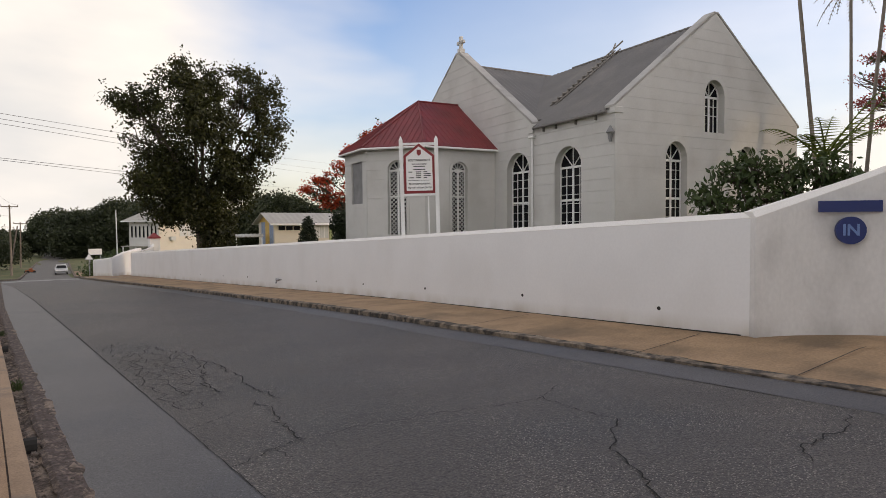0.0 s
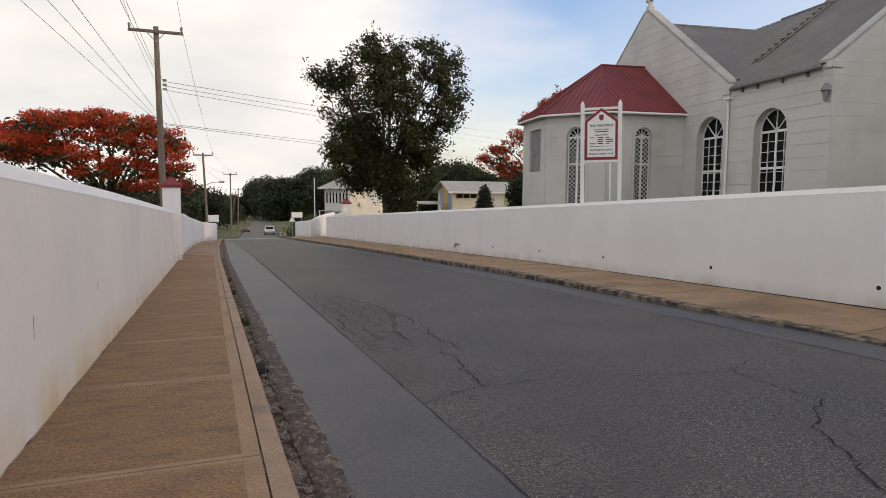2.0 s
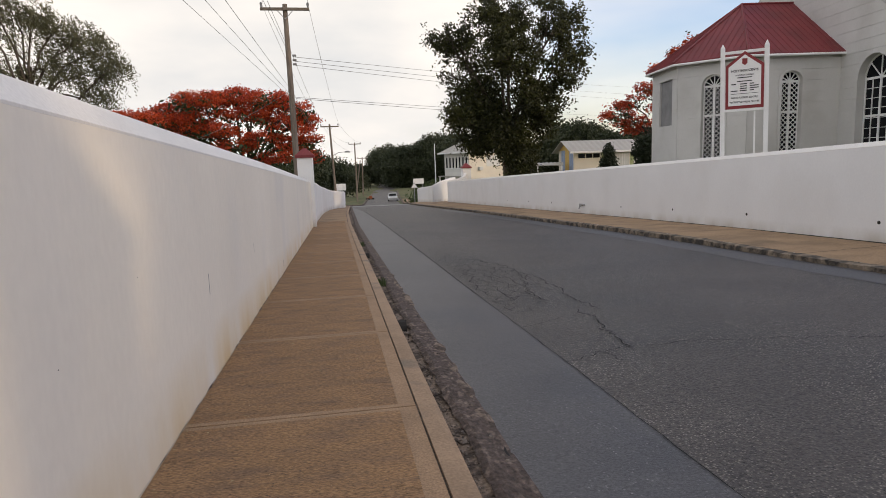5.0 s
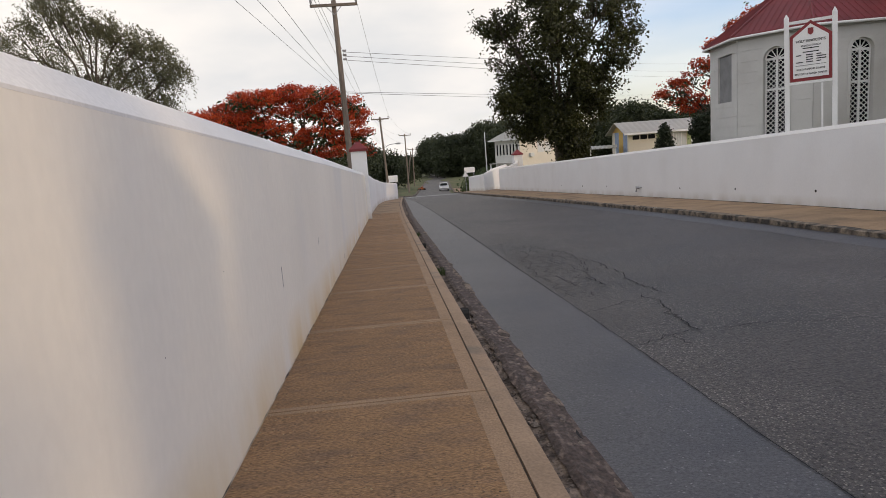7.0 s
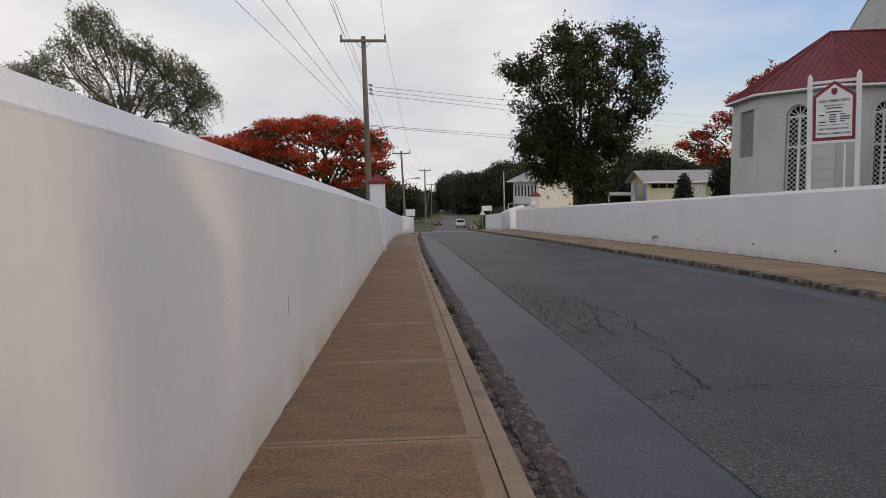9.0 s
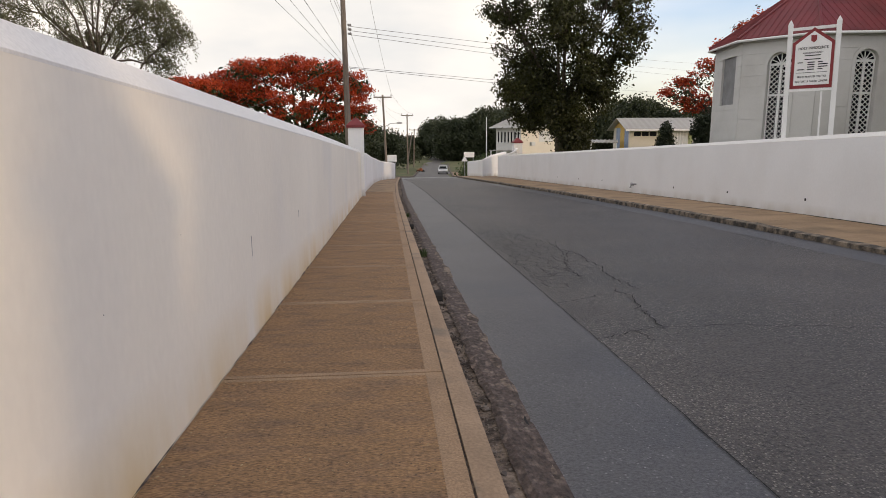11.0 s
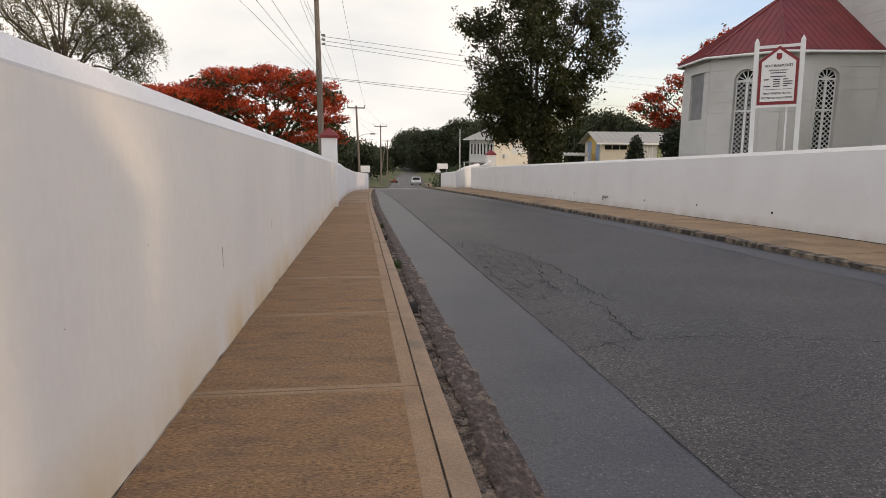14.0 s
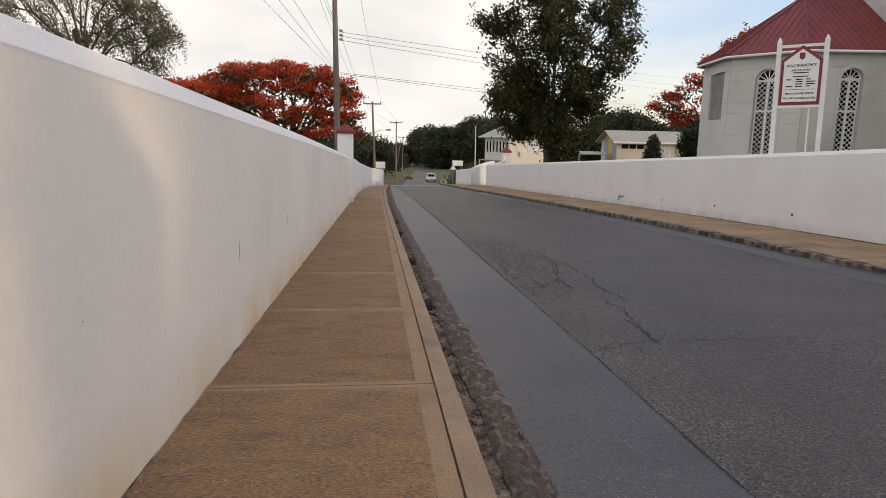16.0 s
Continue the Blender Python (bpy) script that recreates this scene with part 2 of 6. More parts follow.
def aggregate(m, tint, scale, share):
    """Pale stones showing in worn asphalt."""
    n, l = m.node_tree.nodes, m.node_tree.links
    bsdf = n["Principled BSDF"]
    old = bsdf.inputs["Base Color"].links[0].from_socket
    tc, cell, worn = n.new("ShaderNodeTexCoord"), n.new("ShaderNodeTexVoronoi"), n.new("ShaderNodeTexNoise")
    cell.inputs["Scale"].default_value = scale
    worn.inputs["Scale"].default_value, worn.inputs["Detail"].default_value = 0.9, 4.0
    l.new(tc.outputs["Object"], cell.inputs["Vector"])
    l.new(tc.outputs["Object"], worn.inputs["Vector"])
    stone, some, many = n.new("ShaderNodeMapRange"), n.new("ShaderNodeSeparateColor"), n.new("ShaderNodeMapRange")
    for node, rows in ((stone, (("From Min", 0.42), ("From Max", 0.22))), (many, (("From Min", 1.0 - share), ("From Max", 1.0)))):
        for key, value in rows:
            node.inputs[key].default_value = value
    l.new(cell.outputs["Distance"], stone.inputs["Value"])
    l.new(cell.outputs["Color"], some.inputs["Color"])
    l.new(some.outputs["Red"], many.inputs["Value"])
    patch = n.new("ShaderNodeMapRange")
    for key, value in (("From Min", 0.35), ("From Max", 0.62), ("To Min", 0.25), ("To Max", 1.0)):
        patch.inputs[key].default_value = value
    l.new(worn.outputs["Fac"], patch.inputs["Value"])
    last = stone.outputs["Result"]
    for other in (many.outputs["Result"], patch.outputs["Result"]):
        mul = n.new("ShaderNodeMath")
        mul.operation = "MULTIPLY"
        l.new(last, mul.inputs[0])
        l.new(other, mul.inputs[1])
        last = mul.outputs["Value"]
    mx = n.new("ShaderNodeMix")
    mx.data_type = "RGBA"
    l.new(last, mx.inputs["Factor"])
    l.new(old, mx.inputs["A"])
    mx.inputs["B"].default_value = (*tint, 1)
    l.new(mx.outputs["Result"], bsdf.inputs["Base Color"])


aggregate(M_OLD_ROAD, (0.40, 0.36, 0.31), 58, 0.85)
aggregate(M_SLAB, (0.075, 0.050, 0.036), 60, 0.45)
aggregate(M_NEW_ROAD, (0.26, 0.25, 0.245), 60, 0.13)
# grime, plus a darker base that puts the gate wall's shade into the paint
M_SPLAY = material("grimy_shaded_wall_paint", (0.64, 0.63, 0.62), 0.8, vary=0.08, scale=1.2, grain=22, grain_amount=0.05, bump=0.2, bump_scale=14,
                   spots=((0.44, 0.43, 0.42), 1.3, 0.5, 0.85), stretch=(1, 1, 0.6))
foot_stain(M_SPLAY, (0.26, 0.24, 0.22), 0.35)
foot_stain(M_LEFT, (0.60, 0.42, 0.16), 0.42)
foot_stain(M_WALL, (0.42, 0.36, 0.28), 0.30)
M_COPING = material("painted_coping", (0.72, 0.70, 0.675), 0.75, vary=0.05, scale=1.5, bump=0.05, bump_scale=14)
M_CHURCH = material("church_paint", (0.56, 0.55, 0.53), 0.8, vary=0.06, scale=0.8, grain=18, grain_amount=0.03, bump=0.12, bump_scale=16,
                    spots=((0.47, 0.455, 0.43), 0.7, 0.5, 0.78))
M_TRIM = material("white_trim", (0.78, 0.78, 0.77), 0.6, vary=0.04, bump=0.05)
M_GREY_ROOF = material("grey_sheet_roof", (0.150, 0.142, 0.136), 0.6, metal=0.1, vary=0.12, scale=0.8, grain=12, bump=0.05,
                       spots=((0.20, 0.185, 0.17), 0.6, 0.5, 0.75))
M_RED_ROOF = material("red_sheet_roof", (0.165, 0.018, 0.021), 0.55, vary=0.3, scale=1.0, grain=12, bump=0.05)
M_RED = material("red_paint", (0.23, 0.02, 0.024), 0.55, vary=0.1, bump=0.06)
M_DARK_GLASS = material("dark_glass", (0.008, 0.009, 0.011), 0.18, vary=0.2, bump=0.0)
M_DARK_GLASS.node_tree.nodes["Principled BSDF"].inputs["Specular IOR Level"].default_value = 0.10
M_WEATHERED = material("weathered_render", (0.40, 0.385, 0.365), 0.85, vary=0.18, scale=1.2, grain=20, bump=0.2,
                       spots=((0.26, 0.25, 0.24), 0.9, 0.5, 0.75))
M_STONE = material("grey_tablet", (0.20, 0.20, 0.205), 0.6, vary=0.2, scale=3, bump=0.2)
M_BLUE = material("blue_sign_paint", (0.004, 0.017, 0.115), 0.45, vary=0.1, bump=0.05)
M_BLUE_TEXT = material("faded_blue_lettering", (0.12, 0.20, 0.42), 0.5, vary=0.1, bump=0)
M_BOARD = material("white_board", (0.80, 0.79, 0.78), 0.45, vary=0.03, bump=0.02)
M_BLACK = material("black_lettering", (0.02, 0.018, 0.02), 0.6, bump=0)
M_POLE = material("weathered_pole", (0.15, 0.12, 0.095), 0.9, vary=0.3, scale=3, bump=0.3, stretch=(4, 4, 0.6))
M_WIRE = material("wire", (0.20, 0.20, 0.21), 0.6, bump=0)
M_METAL = material("grey_metal", (0.35, 0.35, 0.36), 0.4, metal=0.7, bump=0.03)
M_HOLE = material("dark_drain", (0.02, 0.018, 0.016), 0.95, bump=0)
M_BARK = material("bark", (0.075, 0.058, 0.045), 0.95, vary=0.3, scale=4, bump=0.6, bump_scale=20, stretch=(3, 3, 0.7))
M_PALM_BARK = material("palm_bark", (0.24, 0.205, 0.175), 0.95, vary=0.25, scale=3, bump=0.4, stretch=(1, 1, 6))
M_GRASS = material("grass", (0.085, 0.095, 0.030), 0.95, vary=0.3, scale=0.35, grain=14, grain_amount=0.3, bump=0.6, bump_scale=9,
                   spots=((0.16, 0.125, 0.06), 0.4, 0.5, 0.7))
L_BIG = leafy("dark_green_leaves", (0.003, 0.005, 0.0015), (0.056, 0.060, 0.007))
L_FAR = leafy("far_green_leaves", (0.016, 0.024, 0.010), (0.052, 0.064, 0.024))
L_RED = leafy("scarlet_flowers", (0.24, 0.014, 0.008), (0.62, 0.085, 0.012))
L_DULLRED = leafy("dull_red_flowers", (0.20, 0.030, 0.028), (0.33, 0.05, 0.04))
L_FERN = leafy("feathery_green_leaves", (0.022, 0.036, 0.010), (0.045, 0.065, 0.018))
L_NEEDLE = leafy("grey_green_needles", (0.070, 0.072, 0.036), (0.15, 0.145, 0.078))
L_PALM = leafy("palm_fronds", (0.045, 0.080, 0.012), (0.20, 0.22, 0.030))
L_SHRUB = leafy("shrub_leaves", (0.025, 0.048, 0.014), (0.070, 0.100, 0.028))
L_HEDGE = leafy("dark_hedge", (0.012, 0.020, 0.009), (0.026, 0.038, 0.015))


# ---- mesh helpers ----
def thing(name, label, category, group="", kind="", at=None):
    ob = new(name)
    if at is not None:
        ob.matrix_basis = at
    return tagged(ob, label, category, group, kind)


def part(name, bm, mat, parent=None, label="", smooth=False):
    bmesh.ops.recalc_face_normals(bm, faces=bm.faces)
    return part_raw(name, bm, mat, parent, label, smooth)


def part_raw(name, bm, mat, parent=None, label="", smooth=False):
    me = bpy.data.meshes.new(name)
    bm.to_mesh(me)
    bm.free()
    me.materials.append(mat)
    if smooth:
        for p in me.polygons:
            p.use_smooth = True
    ob = new(name, me)
    ob.parent = parent
    if label:
        ob["label"] = label
    return ob


def box(bm, lo, hi, m=None, bevel=0.0):
    vs = [bm.verts.new((x, y, z)) for x in (lo[0], hi[0]) for y in (lo[1], hi[1]) for z in (lo[2], hi[2])]
    fs = [bm.faces.new([vs[i] for i in q]) for q in ((0, 1, 3, 2), (4, 6, 7, 5), (0, 4, 5, 1), (2, 3, 7, 6), (0, 2, 6, 4), (1, 5, 7, 3))]
    if bevel:
        edges = list({e for f in fs for e in f.edges})
        got = bmesh.ops.bevel(bm, geom=edges, offset=bevel, segments=1, affect="EDGES")
        vs = list({v for f in got["faces"] for v in f.verts} | {v for v in vs if v.is_valid})
    if m is not None:
        bmesh.ops.transform(bm, matrix=m, verts=vs)
    return vs


def boxes(*spans, bevel=0.0):
    bm = bmesh.new()
    for lo, hi in spans:
        box(bm, lo, hi, bevel=bevel)
    return bm


def tube(bm, path, radii, sides=8, caps=True):
    """A round bar along points, with a radius at each of them."""
    path = [Vector(p) for p in path]
    rings = []
    for i, p in enumerate(path):
        d = (path[min(i + 1, len(path) - 1)] - path[max(i - 1, 0)]).normalized()
        side = d.cross(Vector((0, 0, 1)) if abs(d.z) < 0.95 else Vector((1, 0, 0))).normalized()
        up = side.cross(d)
        r = radii[i] if isinstance(radii, (list, tuple)) else radii
        rings.append([bm.verts.new(p + (side * math.cos(a) + up * math.sin(a)) * r)
                      for a in (2 * math.pi * k / sides for k in range(sides))])
    for a, b in zip(rings, rings[1:]):
        for k in range(sides):
            bm.faces.new((a[k], a[(k + 1) % sides], b[(k + 1) % sides], b[k]))
    if caps:
        bm.faces.new(rings[0])
        bm.faces.new(rings[-1])


def panel(outline, holes, depth, place):
    """A slab cut to an outline with openings through it. outline and holes: (s, z) points; place(s, d, z) gives the spot, d into the wall."""
    bm = bmesh.new()
    loops = []
    for pts in [outline, *holes]:
        vs = [bm.verts.new((p[0], 0, p[1])) for p in pts]
        loops.append([bm.edges.new((vs[i], vs[(i + 1) % len(vs)])) for i in range(len(vs))])
    bmesh.ops.triangle_fill(bm, edges=[e for q in loops for e in q], use_beauty=True)
    got = bmesh.ops.extrude_face_region(bm, geom=list(bm.faces))
    for v in got["geom"]:
        if isinstance(v, bmesh.types.BMVert):
            v.co.y = depth
    for v in bm.verts:
        v.co = Vector(place(v.co.x, v.co.y, v.co.z))
    return bm


def arch(centre, half, bottom, spring, steps=12, rise=None):
    """The outline of a round-headed opening."""
    rise = rise or half
    pts = [(centre - half, bottom), (centre + half, bottom)]
    for k in range(steps + 1):
        a = math.pi * k / steps
        pts.append((centre + half * math.cos(a), spring + rise * math.sin(a)))
    return pts


def sweep(sections, closed=False):
    """A skin through sections of equal length."""
    bm = bmesh.new()
    rows = [[bm.verts.new(p) for p in s] for s in sections]
    n = len(rows[0])
    for a, b in zip(rows, rows[1:]):
        for k in range(n if closed else n - 1):
            bm.faces.new((a[k], a[(k + 1) % n], b[(k + 1) % n], b[k]))
    if closed:
        bm.faces.new(rows[0])
        bm.faces.new(rows[-1])
    return bm


def along(table, y):
    """A value from rows of (y, value), between them on a smooth line."""
    for (y0, a), (y1, b) in zip(table, table[1:]):
        if y <= y1:
            f = max(0.0, min(1.0, (y - y0) / (y1 - y0)))
            return a + (b - a) * f
    return table[-1][1]


def steps(a, b, d):
    n = max(1, round(abs(b - a) / d))
    return [a + (b - a) * i / n for i in range(n + 1)]


# ---- the lie of the land ----
FALL = [(-60, 2.67), (0, 0.0), (54, -2.40), (62, -2.82), (80, -4.0), (100, -5.35), (130, -6.1), (190, -6.95), (260, -7.9), (600, -9.0), (3000, -14.0)]


def slope(y):
    return along(FALL, y)


LEFT_WALL_X = -0.905
KERB_L = [(-30, 0.595), (20, 0.59), (26, 0.60), (40, 0.75), (54, 1.15), (62, 1.4), (80, 2.3), (100, 4.3), (130, 6.8), (190, 12.1), (260, 18.0), (400, 27)]
GUTTER = [(-30, 0.87), (5, 0.88), (16, 0.885), (26, 0.91), (54, 1.35), (62, 1.45), (80, 2.35), (100, 4.35), (130, 6.85), (190, 12.15), (260, 18.05), (400, 27.1)]
SEAM = [(-30, 1.70), (2.7, 1.77), (4.6, 1.80), (9, 1.83), (15, 1.89), (30, 1.98), (44, 1.92), (54, 1.5)]
KERB_R = [(-30, 7.1), (2.2, 7.36), (5, 7.50), (9, 7.58), (12.5, 7.74), (16, 7.80), (30, 7.66), (54, 6.9), (62, 7.1), (80, 8.6), (100, 10.6), (130, 13.1), (190, 18.4), (260, 24.3), (400, 33)]
WALL_R = [(4.5, 9.22), (9, 9.52), (13.4, 9.80), (18, 9.95), (23, 9.98), (36, 9.95), (54.6, 9.9)]


def yard(x, y):
    """The height of the open ground."""
    z = slope(y)
    if x > 10.3:
        return z + 0.45 * min(1.0, (x - 10.3) / 2.0) * max(0.0, min(1.0, (120 - y) / 60))
    if -1.2 < x < 10.3 and y < 66:
        return z - 0.30
    r = along(KERB_R, y) + 1.2
    lft = along(KERB_L, y) - 1.2
    if lft < x < r:
        return z - 0.12
    return z + 0.04


# ---- ground, road and pavements ----
def build_ground():
    xs = [-3000, -900, -300, -120, -60, -30, -15, -8, -4, -1.25, -1.15, 3, 6, 10.25, 10.35, 12.5, 16, 22, 30, 40, 55, 80, 120, 200, 400, 1000, 3000]
    xs = sorted(set(xs) | {float(v) for v in range(-14, 40, 3)})
    ys = sorted(set([-60, -45] + steps(-30, 130, 4) + steps(130, 300, 12) + [340, 400, 500, 700, 1000, 1800, 3000]))
    bm = sweep([[(x, y, yard(x, y) + (0 if -1.2 < x < 10.3 else noise.noise((x * 0.2, y * 0.2, 0)) * 0.08)) for x in xs] for y in ys])
    tagged(part("ground", bm, M_GRASS), "dry green grass ground with worn earth patches", "ground", kind="structure")


def strip(name, left, right, y0, y1, lift, mat, label, category, rough=0.0, d=1.0, cross=4, parent=None, thick=0.0):
    """A band of surface between two lines; lift(x, y) is its height over the fall of the land."""
    rows = []
    for y in steps(y0, y1, d):
        a, b = left(y), right(y)
        row = []
        for k in range(cross + 1):
            x = a + (b - a) * k / cross
            row.append((x, y, slope(y) + lift(k / cross, y) + (noise.noise((x * 2.5, y * 2.5, 3.1)) * rough if rough else 0)))
        if thick:
            row = row + [(b, y, slope(y) - thick), (a, y, slope(y) - thick)]
        rows.append(row)
    ob = part(name, sweep(rows, closed=bool(thick)), mat, parent)
    return tagged(ob, label, category, kind="structure") if category else ob


build_ground()


def camber(f, y):
    return 0.03 * math.sin(math.pi * f)


road = strip("road", lambda y: along(SEAM, y) if y < 54 else along(GUTTER, y), lambda y: along(KERB_R, y) + 0.02, -40, 400, camber, M_OLD_ROAD,
             "grey worn asphalt road crossed by fine cracks", "road", rough=0.006, d=1.0, cross=10)
strip("road_patch", lambda y: along(GUTTER, y) + 0.02 * noise.noise((y * 2.1, 4, 0)) + 0.012 * noise.noise((y * 9, 1, 0)), lambda y: along(SEAM, y) + 0.004, -40, 54, lambda f, y: 0.004 + 0.006 * f, M_NEW_ROAD,
      "smooth dark asphalt strip laid along the road edge", "road", d=0.08, cross=3)
gutter_ob = strip("gutter_strip", lambda y: along(KERB_L, y) - 0.03,
                  lambda y: along(GUTTER, y) + 0.09, -25, 60,
                  lambda f, y: -0.045 + 0.055 * min(1, f / 0.75) - 0.14 * max(0, f - 0.8) + 0.02 * noise.noise((f * 5, y * 3.0, 0)) * (1 - f), M_DIRT,
                  "dirty crumbling concrete gutter with earth and debris", "gutter", rough=0.026, d=0.08, cross=10)

strip("gutter_silt", lambda y: along(GUTTER, y) - 0.17 + 0.05 * noise.noise((y * 1.3, 21, 0)) + 0.03 * noise.noise((y * 6, 23, 0)), lambda y: along(GUTTER, y) + 0.03, -25, 56,
      lambda f, y: (0.0 if f < 0.1 else 0.022) - 0.012 * f + 0.008 * noise.noise((f * 4, y * 5.0, 0)), M_WET, "dark damp silt along the asphalt edge", "gutter", rough=0.01, d=0.08, cross=5)



def gutter_stones(seed, n):
    """Broken concrete, gravel and earth crumbs lying in the gutter."""
    rnd = random.Random(seed)
    bm = bmesh.new()
    for _ in range(n):
        y = 1.5 + 26 * rnd.random() ** 1.7
        a, b = along(KERB_L, y) + 0.01, along(GUTTER, y) - 0.02
        f = rnd.random() ** 1.3
        r = rnd.uniform(0.004, 0.010) if rnd.random() < 0.93 else rnd.uniform(0.012, 0.026)
        c = Vector((a + (b - a) * f, y, slope(y) - 0.035 + 0.04 * f + r * 0.3))
        rows = []
        for k, (h, q) in enumerate(((-0.6, 0.7), (0.1, 1.0), (0.6, 0.55))):
            rows.append([bm.verts.new(c + Vector((math.cos(t) * r * q * rnd.uniform(0.7, 1.3), math.sin(t) * r * q * rnd.uniform(0.8, 1.7), h * r)))
                         for t in (1.257 * i + k * 0.4 for i in range(5))])
        for p, q in zip(rows, rows[1:]):
            for i in range(5):
                bm.faces.new((p[i], p[(i + 1) % 5], q[(i + 1) % 5], q[i]))
        bm.faces.new(rows[-1])
    tagged(part_raw("gutter_stones", bm, M_STONES), "loose gravel and broken concrete in the gutter", "gravel", kind="stuff")


gutter_stones(17, 4200)



def footway_crumbs(seed, n):
    """Dry leaf bits and grit on the slabs, most of them along the wall."""
    rnd = random.Random(seed)
    bm = bmesh.new()
    for _ in range(n):
        y = 1.8 + 12 * rnd.random() ** 1.5
        x = LEFT_WALL_X + 0.02 + (1.25 * rnd.random() ** 2.2)
        a, r = rnd.uniform(0, 6.28), rnd.uniform(0.003, 0.010)
        z = slope(y) + 0.1225
        dx, dy = math.cos(a) * r, math.sin(a) * r
        low = [bm.verts.new(p) for p in ((x - dx, y - dy, z), (x + dy * 0.5, y - dx * 0.5, z), (x + dx, y + dy, z), (x - dy * 0.5, y + dx * 0.5, z))]
        top = bm.verts.new((x, y, z + r * 0.5))
        for i in range(4):
            bm.faces.new((low[i], low[(i + 1) % 4], top))
    tagged(part_raw("footway_crumbs", bm, M_CRUMB), "dry leaf bits and grit scattered on the footway", "debris", kind="stuff")


# drain mouths in the kerb
for y in (6.35, 13.6):
    bm = bmesh.new()
    tube(bm, [(along(KERB_L, y) - 0.05, y, slope(y) - 0.0), (along(KERB_L, y) + 0.10, y, slope(y) - 0.005)], 0.085, 12)
    tagged(part("drain_hole", bm, M_HOLE), "dark drain mouth under the kerb", "drain", group="kerb drains")

# the walker's pavement: slabs with pale borders, and its kerb
footway = strip("footway", lambda y: LEFT_WALL_X - 0.05, lambda y: along(KERB_L, y) - 0.130, -25, 60, lambda f, y: 0.085, M_PAVE,
                "brown concrete footway of broom-finished slabs", "pavement", d=2.0, cross=1, thick=0.3)
strip("kerb_groove", lambda y: along(KERB_L, y) - 0.142, lambda y: along(KERB_L, y) - 0.124, -25, 58, lambda f, y: 0.108, M_WET, "", "", d=1.0, cross=1, parent=footway)
JOINTS = [3.65 + 2.08 * k for k in range(-12, 13)]


def slab_mesh(length, width):
    bm = bmesh.new()
    n = 4
    top = [[bm.verts.new((width * i / 3, length * j / n, -FALL_K * length * j / n)) for i in range(4)] for j in range(n + 1)]
    for j in range(n):
        for i in range(3):
            bm.faces.new((top[j][i], top[j][i + 1], top[j + 1][i + 1], top[j + 1][i]))
    rim = [top[0][i] for i in range(4)] + [top[j][3] for j in range(1, n + 1)] + [top[n][i] for i in (2, 1, 0)] + [top[j][0] for j in range(n - 1, 0, -1)]
    low = [bm.verts.new(v.co + Vector((0, 0, -0.04))) for v in rim]
    for i in range(len(rim)):
        k = (i + 1) % len(rim)
        bm.faces.new((rim[i], low[i], low[k], rim[k]))
    return bm


FALL_K = 0.0445
for y in JOINTS[:-1]:
    w = along(KERB_L, y + 1) - 0.135 - LEFT_WALL_X
    ob = part("slab", slab_mesh(1.98, w - 0.11), M_SLAB, footway)
    ob.location = (LEFT_WALL_X + 0.002, y + 0.05, slope(y + 0.05) + 0.120)
    for side in (0, 1):          # trowelled margins on both sides of the joint
        bm = boxes(((0, 0, -0.03), (w - 0.006, 0.045, 0)))
        ob = part("slab_border", bm, M_JOINT, footway)
        ob.location = (LEFT_WALL_X + 0.003, y + (0.007 if side else -0.052), slope(y) + 0.1205)
    bm = boxes(((0, 0, -0.03), (0.105, 1.985, 0)))
    for v in bm.verts:
        v.co.z -= FALL_K * v.co.y
    ob = part("slab_border", bm, M_JOINT, footway)
    ob.location = (LEFT_WALL_X + w - 0.108, y + 0.0475, slope(y + 0.05) + 0.1205)
strip("kerb_stone", lambda y: along(KERB_L, y) - 0.126, lambda y: along(KERB_L, y), -25, 60, lambda f, y: 0.122 - 0.012 * f ** 3, M_KERB,
      "long pale brown concrete kerb edge", "kerb", rough=0.004, d=0.5, cross=4, thick=0.25)

# the pavement across the road
KERB_H = [(-30, 0.03), (2, 0.035), (5, 0.05), (8, 0.09), (13, 0.13)]
strip("road_edge_patch", lambda y: along(KERB_R, y) - 0.75 + 0.05 * noise.noise((y * 0.8, 31, 0)), lambda y: along(KERB_R, y) + 0.02, -40, 40,
      lambda f, y: 0.016 - 0.006 * f, M_NEW_ROAD, "smooth dark asphalt band along the far kerb", "road", d=0.4, cross=3)
strip("pavement_church_side", lambda y: along(KERB_R, y) + 0.16, lambda y: 10.6 if y > 56 else along(WALL_R, max(y, 4.5)) + 0.1, -25, 62,
      lambda f, y: along(KERB_H, y) + 0.03 * f + (0.135 - along(KERB_H, y)) * f, M_PAVE, "worn brown concrete pavement beside the church wall", "pavement", rough=0.012, d=0.5, cross=6)
strip("kerb_church_side", lambda y: along(KERB_R, y) - 0.03 + 0.02 * noise.noise((y * 1.7, 5, 0)), lambda y: along(KERB_R, y) + 0.17, -25, 62,
      lambda f, y: (along(KERB_H, y) + 0.012 * noise.noise((y * 2.3, 9, 0))) * (1 if f > 0.3 else 0.9), M_OLD_KERB,
      "broken stained concrete kerb with dark gaps", "kerb", rough=0.015, d=0.2, cross=3, thick=0.2)


